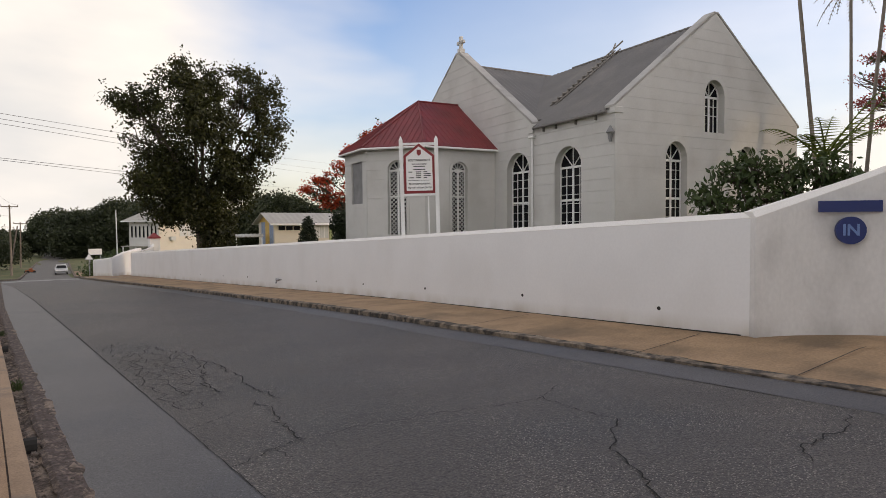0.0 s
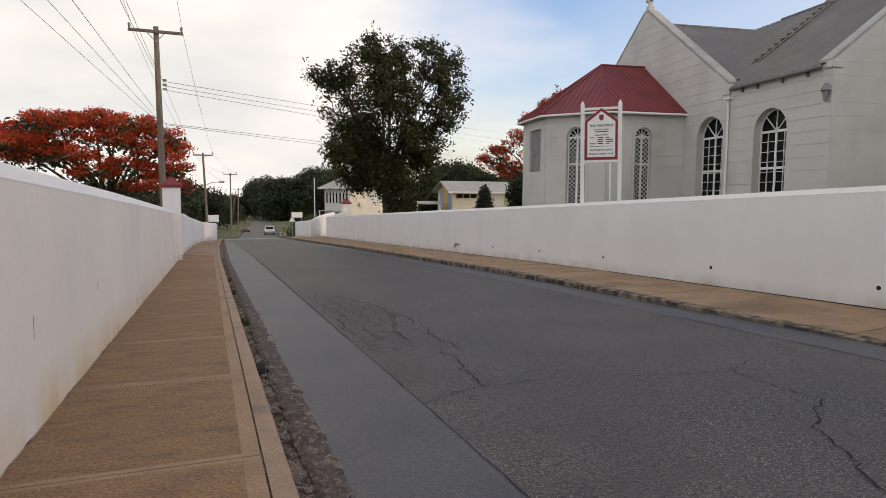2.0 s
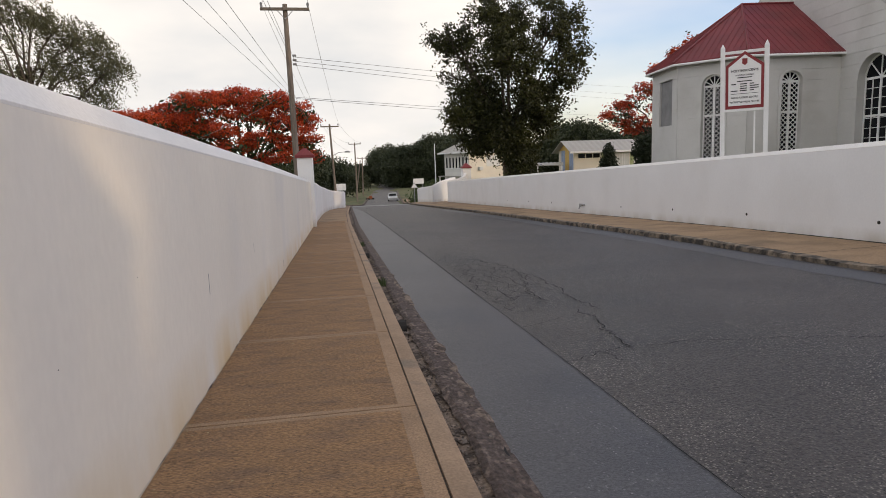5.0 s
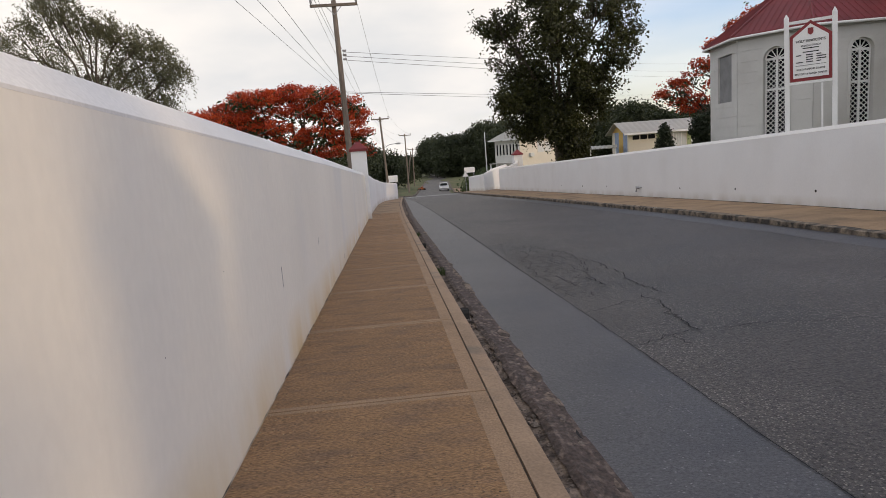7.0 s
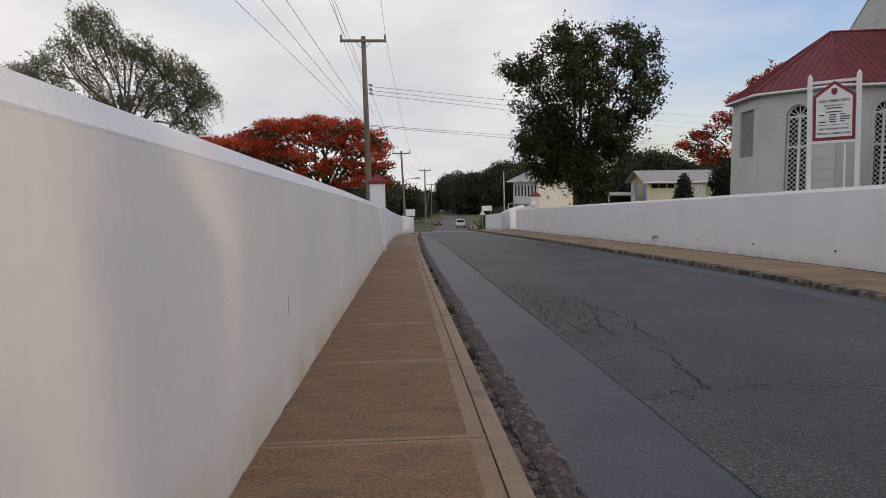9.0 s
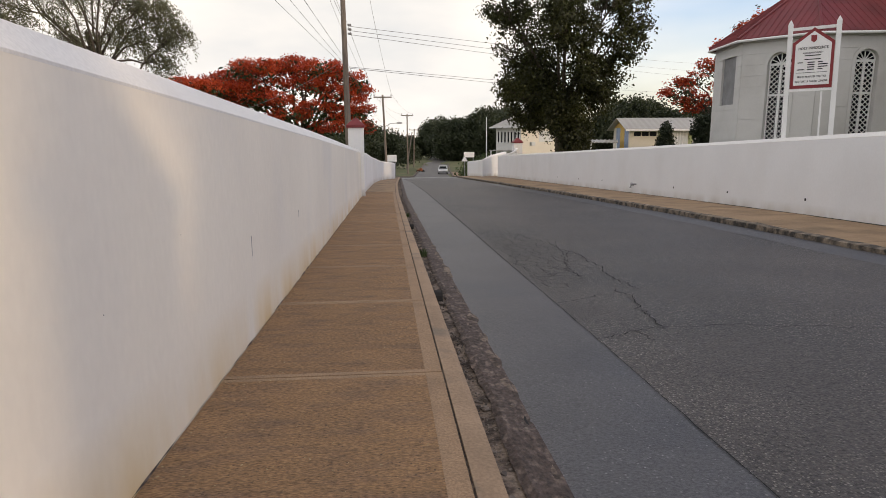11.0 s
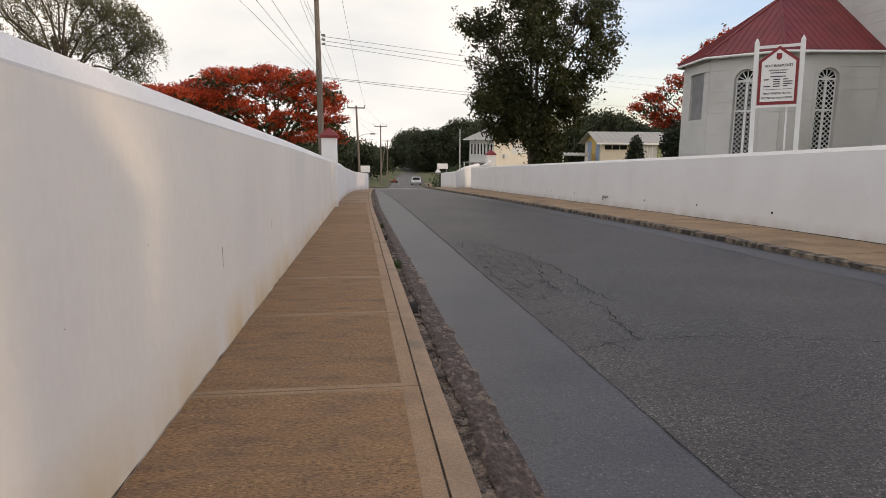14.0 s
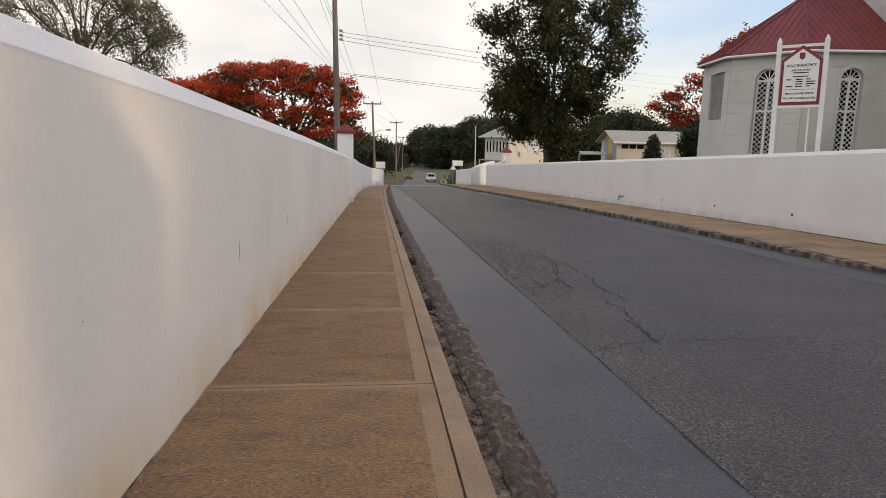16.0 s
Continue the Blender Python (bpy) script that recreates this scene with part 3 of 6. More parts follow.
# bleached asphalt where the two surfaces meet, and the kerbs beyond the bridge walls
strip("road_joint", lambda y: along(GUTTER, y) + 0.1 + 0.25 * noise.noise((y * 0.9, 14, 0)), lambda y: along(KERB_R, y) - 0.1 + 0.3 * noise.noise((y * 0.8, 17, 0)), 57.0, 62.0,
      lambda f, y: 0.012 + camber(f, y), M_BLEACHED, "pale bleached strip where two asphalt surfaces meet", "road", d=0.3, cross=8)
for name, table, sign in (("kerb_far_right", KERB_R, 1), ("kerb_far_left", KERB_L, -1)):
    near = (lambda y, q=table, s=sign: along(q, y) + (0 if s > 0 else -0.3 - 1.3 * max(0, (84 - y) / 22)))
    strip(name, near, lambda y, n=near: n(y) + 0.3, 62.0 if sign > 0 else 63.0, 180, lambda f, y: 0.16, M_OLD_KERB, "dark stained kerb of the road beyond the bridge", "kerb", rough=0.02, d=1.5, cross=3, thick=0.4)
strip("pavement_far", lambda y: along(KERB_R, y) + 0.3, lambda y: along(KERB_R, y) + 1.9, 62, 120, lambda f, y: 0.14, M_PAVE, "worn footpath along the road beyond the bridge", "pavement", rough=0.02, d=1.5, cross=3)
strip("layby", lambda y: along(KERB_L, y) - 0.1 - 1.3 * max(0, (84 - y) / 22), lambda y: along(GUTTER, y) + 0.1, 62.2, 84, lambda f, y: 0.02, M_OLD_ROAD, "grey asphalt widening beside the road", "road", d=1.0, cross=4)


# ---- cracks in the asphalt ----
def crack_net():
    rng = random.Random(5)
    bm = bmesh.new()

    def crackle(p, q, w=None):
        dx, dy = q[0] - p[0], q[1] - p[1]
        r = math.hypot(dx, dy) or 1
        w = w or rng.uniform(0.003, 0.0065)
        nx, ny = -dy / r * w, dx / r * w
        corners = []
        for px, py in ((p[0] - nx, p[1] - ny), (p[0] + nx, p[1] + ny), (q[0] + nx, q[1] + ny), (q[0] - nx, q[1] - ny)):
            a, b = along(SEAM, py), along(KERB_R, py) + 0.02
            corners.append(bm.verts.new((px, py, slope(py) + camber((px - a) / (b - a), py) + 0.010)))
        bm.faces.new(corners)

    runs = [([(1.80, 4.61), (2.15, 4.83), (2.95, 4.86), (3.9, 4.6), (5.2, 4.3)], 0.0065), ([(2.67, 6.49), (2.65, 5.96), (2.54, 5.28), (2.49, 4.87)], 0.008),
            ([(2.65, 12.0), (2.96, 10.1), (3.03, 8.9), (2.89, 7.4), (2.9, 6.4)], 0.0085), ([(2.96, 10.1), (2.57, 8.1), (2.52, 7.2)], 0.008),
            ([(1.85, 7.4), (2.52, 7.3)], 0.006), ([(1.84, 5.9), (2.55, 6.2)], 0.006), ([(2.15, 4.8), (2.25, 4.5)], 0.006), ([(5.15, 11.9), (4.8, 10.6)], 0.006),
            ([(4.9, 4.4), (4.81, 3.42), (4.1, 2.94), (3.69, 2.3), (3.5, 1.7)], 0.0085), ([(4.91, 4.46), (5.4, 4.66)], 0.006), ([(6.34, 2.15), (5.74, 2.0), (5.25, 2.07), (4.9, 1.85)], 0.008)]
    for stops_, width in runs:       # each wanders a little between its bends
        pts = [stops_[0]]
        for (x0, y0), (x1, y1) in zip(stops_, stops_[1:]):
            n = max(2, int(math.hypot(x1 - x0, y1 - y0) / 0.06))
            off = 0.0
            for k in range(1, n + 1):
                off = 0.75 * off + rng.gauss(0, 0.022) if k < n else 0.0
                q = math.hypot(x1 - x0, y1 - y0)
                pts.append((x0 + (x1 - x0) * k / n - (y1 - y0) / q * off, y0 + (y1 - y0) * k / n + (x1 - x0) / q * off))
        for p, q in zip(pts, pts[1:]):
            crackle(p, q, width * rng.uniform(0.35, 1.0))
    nodes = {}

    def node(i, j):              # corner of a crazed cell
        if (i, j) not in nodes:
            nodes[i, j] = (0.155 * i + (0.08 if j % 2 else 0) + rng.uniform(-0.065, 0.065), 6.6 + 0.25 * j + rng.uniform(-0.085, 0.085))
        return nodes[i, j]

    for j in range(26):
        reach = 1.15 * math.sin(math.pi * min(1, (j + 2) / 29)) ** 0.7 + 0.3 * noise.noise((j * 0.3, 8, 0))
        for i in range(12):
            for di, dj in ((1, 0), (0, 1), (-1 if j % 2 == 0 else 1, 1)):
                (u0, y0), (u1, y1) = node(i, j), node(i + di, j + dj)
                if rng.random() < 0.42 + 0.5 * max(0, u0 / max(reach, 0.1) - 0.55) or u0 > reach or u0 < 0.03 or u1 < 0.03:
                    continue
                p, q = (along(SEAM, y0) + u0, y0), (along(SEAM, y1) + u1, y1)
                m = ((p[0] + q[0]) / 2 + rng.gauss(0, 0.014), (p[1] + q[1]) / 2 + rng.gauss(0, 0.014))
                crackle(p, m)
                crackle(m, q)
    for y in steps(-10, 46, 0.15):   # the open seam of the strip
        x = along(SEAM, y) + 0.012 * noise.noise((y * 4, 2, 0))
        w = (0.0022 + 0.004 * abs(noise.noise((y * 3, 7, 0)))) * (1 + 4.5 * max(0.0, min(1.0, (y - 6) / 14)))
        x1 = along(SEAM, y + 0.15) + 0.012 * noise.noise((y * 4 + 0.6, 2, 0))
        z = slope(y) + 0.016
        bm.faces.new([bm.verts.new(p) for p in ((x - w, y, z), (x + w, y, z), (x1 + w, y + 0.15, z - 0.0067), (x1 - w, y + 0.15, z - 0.0067))])
    for y in steps(-10, 50, 0.08):   # the ragged edge of the strip along the gutter
        x = along(GUTTER, y) + 0.02 * noise.noise((y * 2.1, 4, 0)) + 0.012 * noise.noise((y * 9, 1, 0))
        w = 0.006 + 0.014 * abs(noise.noise((y * 5, 11, 0)))
        z = slope(y) + 0.0075
        bm.faces.new([bm.verts.new(q) for q in ((x - w, y, z), (x + w, y, z), (x + w, y + 0.08, z - 0.0036), (x - w, y + 0.08, z - 0.0036))])
    tagged(part_raw("asphalt_cracks", bm, M_CRACK), "dark branching cracks across the worn asphalt", "cracks", kind="stuff")


crack_net()


# ---- boundary walls ----
def wall_run(name, line, height, coping, thickness, label, side, base=0.02, mat=M_WALL):
    """A wall along plan points, with a chamfered coping. side +1: its back lies to the left of the way. height, coping: above the land's fall at each point."""
    pts = [Vector((p[0], p[1])) for p in line]
    inner, rows, cop = [], [], []
    for i, p in enumerate(pts):
        d = (pts[min(i + 1, len(pts) - 1)] - pts[max(i - 1, 0)]).normalized()
        nrm = Vector((-d.y, d.x)) * side
        h, c = height[i], coping[i]
        z = slope(p.y)
        q = p + nrm * thickness
        rows.append([(p.x, p.y, z + base - 0.4), (p.x, p.y, z + h), (q.x, q.y, z + h), (q.x, q.y, z + base - 0.4)])
        a, b, e = p - nrm * 0.0006, p + nrm * 0.09, q + nrm * 0.01
        cop.append([(a.x, a.y, z + h), (a.x, a.y, z + h + 0.012), (b.x, b.y, z + c), (e.x, e.y, z + c), (e.x, e.y, z + h)])
    ob = tagged(part(name, sweep(rows, closed=True), mat), label, "wall", kind="structure")
    part("coping", sweep(cop, closed=True), M_COPING, ob, "white sloping coping")
    return ob


ys = steps(-25, 24.7, 1.0)
wall_left = wall_run("wall_left", [(LEFT_WALL_X, y) for y in ys], [along([(0, 1.74), (10, 1.80), (25, 1.84)], y) for y in ys],
                     [along([(0, 1.86), (10, 1.93), (25, 1.97)], y) for y in ys], 0.30, "long white painted wall with warm stains near its foot", 1, mat=M_LEFT)
ys = steps(25.7, 54.3, 0.7)
LW2 = [(25.7, -0.92), (32, -0.90), (42, -0.80), (48, -0.52), (51, -0.2), (54.3, 0.81)]
wall_left_far = wall_run("wall_left_far", [(along(LW2, y), y) for y in ys], [along([(25, 1.85), (34, 1.85), (46, 1.65), (54, 1.35)], y) for y in ys],
                         [along([(25, 1.97), (34, 1.97), (46, 1.77), (54, 1.47)], y) for y in ys], 0.30, "white painted wall curving towards the road", 1)
ys = steps(4.4, 54.6, 1.0)
wall_right = wall_run("wall_right", [(along(WALL_R, y), y) for y in ys], [1.86 + 0.001 * y for y in ys], [1.96 + 0.001 * y for y in ys], 0.30,
                      "long white painted churchyard wall with small weep holes", -1)


def splay(sign, start, reach, name, low=1.86, top=2.75):
    """The wall that curves in from the road line and rises to a gate pillar."""
    line, h, c = [], [], []
    for k in range(13):
        f = k / 12
        x = start[0] + reach[0] * math.sin(f * math.pi / 2)
        y = start[1] + reach[1] * (0.5 * f + 0.5 * (1 - math.cos(f * math.pi / 2)))
        line.append((x, y))
        g = low + (top - low) * (0.75 * f + 0.25 * f * f)
        h.append(g)
        c.append(g + 0.10)
    return wall_run(name, line, h, c, 0.28, "grimy white painted gate wall, darkened for shade, sweeping up to a pillar", sign, mat=M_SPLAY)


splay_near = splay(1, (9.16, 4.38), (1.18, -2.08), "wall_splay_near")
splay_far = splay(-1, (9.9, 54.6), (1.9, 2.2), "wall_splay_far", 1.9, 2.7)
wall_right_far = wall_run("wall_right_far", [(12.4, 63.5), (10.4, 59.8), (8.98, 57.4), (8.9, 60), (8.8, 67)], [2.5, 2.05, 1.62, 1.58, 1.6],
                          [2.6, 2.15, 1.72, 1.68, 1.7], 0.28, "white painted wall beyond the far gate", -1)


def pillar(x, y, half, foot, top, label):
    ob = thing("gate_pillar", label, "pillar", group="gate pillars", at=pose(x, y, slope(y)))
    bm = boxes(((-half, -half, foot), (half, half, top)), bevel=0.012)
    part("shaft", bm, M_WALL, ob)
    o = half + 0.06
    bm = bmesh.new()
    vs = [bm.verts.new((sx * o, sy * o, z)) for z in (top, top + 0.10) for sx, sy in ((-1, -1), (1, -1), (1, 1), (-1, 1))]
    tip = [bm.verts.new((sx * 0.05, sy * 0.05, top + 0.10 + half * 0.95)) for sx, sy in ((-1, -1), (1, -1), (1, 1), (-1, 1))]
    bm.faces.new(vs[:4])
    for a in (vs[:4], vs[4:]):
        b = vs[4:] if a[0] is vs[0] else tip
        for k in range(4):
            bm.faces.new((a[k], a[(k + 1) % 4], b[(k + 1) % 4], b[k]))
    bm.faces.new(tip)
    part("cap", bm, M_RED_ROOF, ob, "dark red pyramid cap")
    return ob


pillar(-1.08, 25.2, 0.30, -0.2, 2.84, "white square pillar with a dark red pyramid cap")
pillar(10.45, 2.05, 0.36, -0.2, 3.08, "white gate pillar with a dark red pyramid cap")
pillar(12.15, 57.0, 0.40, -0.2, 3.2, "white gate pillar with a red pyramid cap beside the far gate")
# unseen pillar across the gate, added to cast shade on the left wall
pillar(10.45, -5.2, 0.36, -0.2, 3.08, "white gate pillar with a dark red pyramid cap")
ys = steps(-25, -5.6, 2.0)
wall_run("wall_right_near", [(9.6, y) for y in ys], [1.86 for y in ys], [1.96 for y in ys], 0.30, "long white painted churchyard wall", -1)
# pavement of the near entrance
strip("driveway", lambda y: 9.2, lambda y: 16.0, -25, 4.4, lambda f, y: 0.158 + 0.22 * f, M_PAVE, "brown concrete entrance drive", "driveway", rough=0.01, d=0.6, cross=6)


# ---- church ----
CHURCH = Matrix(((0.98912, 0.1471, 0, 18.5144), (-0.1471, 0.98912, 0, 14.032), (0, 0, 1, 0), (0, 0, 0, 1)))
church = thing("church", "white painted block church with grey sheet roofs and a red-roofed apse", "church", at=CHURCH)


def window(parent, centre, half, bottom, spring, place, rise=None, lattice=False, rail=None, inset=0.24):
    """A round-headed window: frame, fan light, bars and panes, set into its opening. place(s, d, z)."""
    rise = rise or half
    bm = panel(arch(centre, half - 0.02, bottom, spring, 14, rise - 0.02), [], 0.02, lambda s, d, z: place(s, d + inset + 0.05, z))
    pane = part("window", bm, M_DARK_GLASS, parent, "dark round-headed window with white bars")

    def slat(name, spans):
        b = bmesh.new()
        for s0, z0, s1, z1, w in spans:
            dx, dz = s1 - s0, z1 - z0
            q = math.hypot(dx, dz) or 1
            nx, nz = -dz / q * w / 2, dx / q * w / 2
            corners = ((s0 - nx, z0 - nz), (s0 + nx, z0 + nz), (s1 + nx, z1 + nz), (s1 - nx, z1 - nz))
            a = [b.verts.new(place(s, inset + 0.005, z)) for s, z in corners]
            c = [b.verts.new(place(s, inset + 0.045, z)) for s, z in corners]
            for f in (a, c):
                b.faces.new(f)
            for k in range(4):
                b.faces.new((a[k], a[(k + 1) % 4], c[(k + 1) % 4], c[k]))
        part(name, b, M_TRIM, pane)

    g = half - 0.02
    edge = [(centre + g * math.cos(math.pi * k / 14), spring + (rise - 0.02) * math.sin(math.pi * k / 14)) for k in range(15)]
    t = 0.038 if lattice else 0.05
    spans = [(centre - g + t / 2, bottom, centre - g + t / 2, spring, t), (centre + g - t / 2, bottom, centre + g - t / 2, spring, t),
             (centre - g, spring, centre + g, spring, 0.085), (centre, bottom, centre, spring, 0.085)]
    spans += [(a[0], a[1], b[0], b[1], 0.05) for a, b in zip(edge, edge[1:])]
    if rail:
        spans.append((centre - g, rail, centre + g, rail, 0.085))
    slat("window_frame", spans)
    for bar in [(centre, spring, centre + g * math.cos(a), spring + (rise - 0.02) * math.sin(a), 0.03)
                      for a in ((0.25, 0.5, 0.75) if not lattice else (0.16, 0.33, 0.5, 0.67, 0.84)) for a in (a * math.pi,)]:
        slat("fan_bar", [bar])
    bars = []
    for lo, hi in ((centre - g + t, centre - 0.055), (centre + 0.055, centre + g - t)):
        if lattice:
            p = 0.19
            w = hi - lo
            for k in range(int((spring - bottom + w) / p) + 1):
                for flip in (0, 1):
                    z0, z1 = bottom - w + k * p, bottom + k * p
                    a, b = (lo, z0), (hi, z1)
                    if z0 < bottom:
                        a = (lo + (bottom - z0), bottom)
                    if z1 > spring:
                        b = (hi - (z1 - spring), spring)
                    if a[0] < b[0]:
                        m = (lambda s: lo + hi - s) if flip else (lambda s: s)
                        bars.append((m(a[0]), a[1], m(b[0]), b[1], 0.017))
        else:
            mid = (lo + hi) / 2
            bars.append((mid, bottom, mid, spring, 0.02))
            for k in range(1, int((spring - bottom) / 0.36)):
                z = spring - k * 0.36
                bars.append((lo, z, hi, z, 0.02))
    slat("lattice" if lattice else "glazing_grid", bars)


def clad(outline, holes, place, z0=0.3, step=0.42, gap=0.009, thick=0.03):
    """Rendered block courses in front of a wall, parted by narrow joints."""
    src = panel(outline, holes, thick, lambda s, d, z: (s, d - thick - 0.001, z))
    top = max(p[1] for p in outline)
    z = z0
    while z < top:
        b = src.copy()
        for co, up in ((z + gap, -1), (z + step, 1)):
            bmesh.ops.bisect_plane(b, geom=list(b.verts) + list(b.edges) + list(b.faces), plane_co=(0, 0, co), plane_no=(0, 0, up), clear_outer=True)
        rim_edges = [e for e in b.edges if e.is_boundary]
        if rim_edges:
            bmesh.ops.holes_fill(b, edges=rim_edges, sides=0)
        b.verts.index_update()
        if len(b.faces) > 2:
            for v in b.verts:
                v.co = Vector(place(*v.co))
            left = set(b.faces)
            while left:                      # one part for each unbroken run of the course
                run, queue = set(), [next(iter(left))]
                while queue:
                    f = queue.pop()
                    if f not in run:
                        run.add(f)
                        queue += [g for e in f.edges for g in e.link_faces if g not in run]
                left -= run
                one = bmesh.new()
                made = {}
                for f in run:
                    one.faces.new([made.setdefault(v.index, None) or made.update({v.index: one.verts.new(v.co)}) or made[v.index] for v in f.verts])
                part("block_course", one, M_CHURCH, church)
            b.free()
        else:
            b.free()
        z += step
    src.free()


def on_street(s, d, z):      # wall towards the road, s along it
    return (d, s, z)


def on_gable(s, d, z):
    return (s, d, z)


W_BOTTOM = 0.9
street_windows = [(2.57, 0.80, 3.86), (5.94, 0.84, 3.92)]
gable_windows = [(3.09, 0.58, W_BOTTOM, 4.02, 0.70), (7.22, 0.60, W_BOTTOM, 4.02, 0.72), (5.21, 0.57, 5.17, 6.60, 0.64)]
bm = panel([(0.0, -2), (17.5, -2), (17.5, 5.95), (11.18, 10.40), (5.05, 5.98), (4.75, 5.72), (0, 5.72)],
           [arch(c, h, W_BOTTOM, s) for c, h, s in street_windows], 0.45, on_street)
part("wall", bm, M_CHURCH, church)
clad([(0.0, 0.3), (17.5, 0.3), (17.5, 5.95), (11.18, 10.38), (5.05, 5.98), (4.75, 5.70), (0, 5.70)], [arch(c, h, W_BOTTOM, s) for c, h, s in street_windows], on_street)
clad([(-0.03, 0.3), (10.55, 0.3), (10.55, 5.80), (5.25, 9.82), (-0.03, 5.80)], [arch(c, h, b, s, 12, r) for c, h, b, s, r in gable_windows], lambda s, d, z: (s, d - 0.003, z), gap=0.005)
bm = panel([(0.003, -2), (10.55, -2), (10.55, 5.80), (5.25, 9.86), (0.003, 5.84)], [arch(c, h, b, s, 12, r) for c, h, b, s, r in gable_windows], 0.45,
           lambda s, d, z: (s, d - 0.003, z))
part("wall", bm, M_CHURCH, church)
part("wall", boxes(((10.15, 0.452, -2), (10.55, 17.5, 5.6)), ((0.452, 17.1, -2), (10.14, 17.5, 5.6))), M_CHURCH, church)
for c, h, s in street_windows:
    window(church, c, h, W_BOTTOM, s, on_street, rail=2.56)
for c, h, b, s, r in gable_windows:
    window(church, c, h, b, s, on_gable, r, rail=2.57 if b < 2 else None)


def roof_sheet(p0, p1, p2, p3, pitch=0.15, depth=0.06):
    """A corrugated sheet from the eave p0-p1 to the ridge p3-p2."""
    p0, p1, p2, p3 = map(Vector, (p0, p1, p2, p3))
    n = max(2, int((p1 - p0).length / pitch))
    nrm = (p1 - p0).cross(p3 - p0).normalized()
    if nrm.z < 0:
        nrm = -nrm
    rows = []
    for i in range(n + 1):
        f = i / n
        a, b = p0.lerp(p1, f), p3.lerp(p2, f)
        o = nrm * (depth if i % 2 else 0)
        rows.append([a + o, b + o, b - nrm * 0.05, a - nrm * 0.05])
    return sweep(rows, closed=True)


RIDGE2, RIDGE1 = 9.58, 9.80
part("roof", roof_sheet((-0.16, 0.40, 5.66), (-0.16, 4.70, 5.66), (5.25, 4.70, RIDGE2), (5.25, 0.40, RIDGE2)), M_GREY_ROOF, church, "grey corrugated metal roof slope")
part("roof", roof_sheet((0.35, 4.70, 6.05), (0.35, 11.18, 6.05), (5.25, 11.18, RIDGE2 - 0.01), (5.25, 4.70, RIDGE2 - 0.01)), M_GREY_ROOF, church)
part("roof", roof_sheet((10.69, 0.40, 5.55), (10.69, 11.18, 5.55), (5.25, 11.18, RIDGE2), (5.25, 0.40, RIDGE2)), M_GREY_ROOF, church)
part("roof", roof_sheet((0.40, 4.75, 5.72), (9.9, 4.75, 5.72), (9.9, 11.18, RIDGE1), (0.40, 11.18, RIDGE1)), M_GREY_ROOF, church)
part("roof", roof_sheet((0.40, 17.6, 5.72), (9.9, 17.6, 5.72), (9.9, 11.18, RIDGE1), (0.40, 11.18, RIDGE1)), M_GREY_ROOF, church)
bm = bmesh.new()
tube(bm, [(5.25, 0.4, RIDGE2 + 0.03), (5.25, 8.5, RIDGE2 + 0.03)], 0.07, 8)
tube(bm, [(0.4, 11.18, RIDGE1 + 0.03), (9.8, 11.18, RIDGE1 + 0.03)], 0.07, 8)
part("ridge_cap", bm, M_GREY_ROOF, church)


def rake(points, out_axis, lo, hi, thick=0.22):
    """The raised coping of a gable along its slopes."""
    bm = bmesh.new()
    for (s0, z0), (s1, z1) in zip(points, points[1:]):
        q = []
        for d in (lo, hi):
            for s, z in ((s0, z0), (s1, z1), (s1, z1 + thick), (s0, z0 + thick)):
                q.append(bm.verts.new((s, d, z) if out_axis == 1 else (d, s, z)))
        for f in ((0, 1, 2, 3), (7, 6, 5, 4), (0, 4, 5, 1), (3, 2, 6, 7), (1, 5, 6, 2), (0, 3, 7, 4)):
            bm.faces.new([q[i] for i in f])
    return bm


part("gable_coping", rake([(-0.10, 5.76), (4.93, 9.66), (5.13, 9.80), (5.37, 9.80), (10.69, 5.72)], 1, -0.03, 0.44, 0.09), M_WEATHERED, church, "smooth grey-white gable coping")
part("gable_coping", rake([(4.86, 5.86), (11.0, 10.30), (11.36, 10.30), (17.6, 5.86)], 0, -0.04, 0.44, 0.10), M_WEATHERED, church, "smooth white gable coping")
bm = bmesh.new()
for lo, hi in (((0.02, 11.04, 10.40), (0.32, 11.32, 10.62)), ((0.08, 11.08, 10.62), (0.24, 11.26, 11.24)), ((0.08, 10.86, 10.86), (0.24, 11.50, 11.02))):
    box(bm, lo, hi, bevel=0.02)
part("cross", bm, M_CHURCH, church, "white stone cross on the gable")
part("kneeler", boxes(((-0.12, 4.72, 5.45), (0.1, 5.12, 5.84)), ((-0.08, 4.77, 5.33), (0.08, 5.07, 5.45)), bevel=0.02), M_CHURCH, church)
part("kneeler", boxes(((-0.10, -0.08, 5.55), (0.30, 0.20, 5.78)), bevel=0.02), M_CHURCH, church)
# rainwater goods
bm = bmesh.new()
tube(bm, [(-0.09, 4.78, 5.32), (-0.09, 4.78, -0.6)], 0.045, 8)
part("downpipe", bm, M_TRIM, church, "white downpipe")
part("hopper", boxes(((-0.20, 4.62, 5.25), (0.0, 4.94, 5.34)), bevel=0.02), M_TRIM, church)
bm = bmesh.new()
tube(bm, [(-0.20, 0.25, 5.62), (-0.20, 4.6, 5.62)], 0.055, 8)
part("gutter", bm, M_GREY_ROOF, church)
for s in (0.9, 2.0, 3.2, 4.0):
    part("gutter_bracket", boxes(((-0.14, s, 5.42), (-0.003, s + 0.03, 5.60))), M_GREY_ROOF, church)

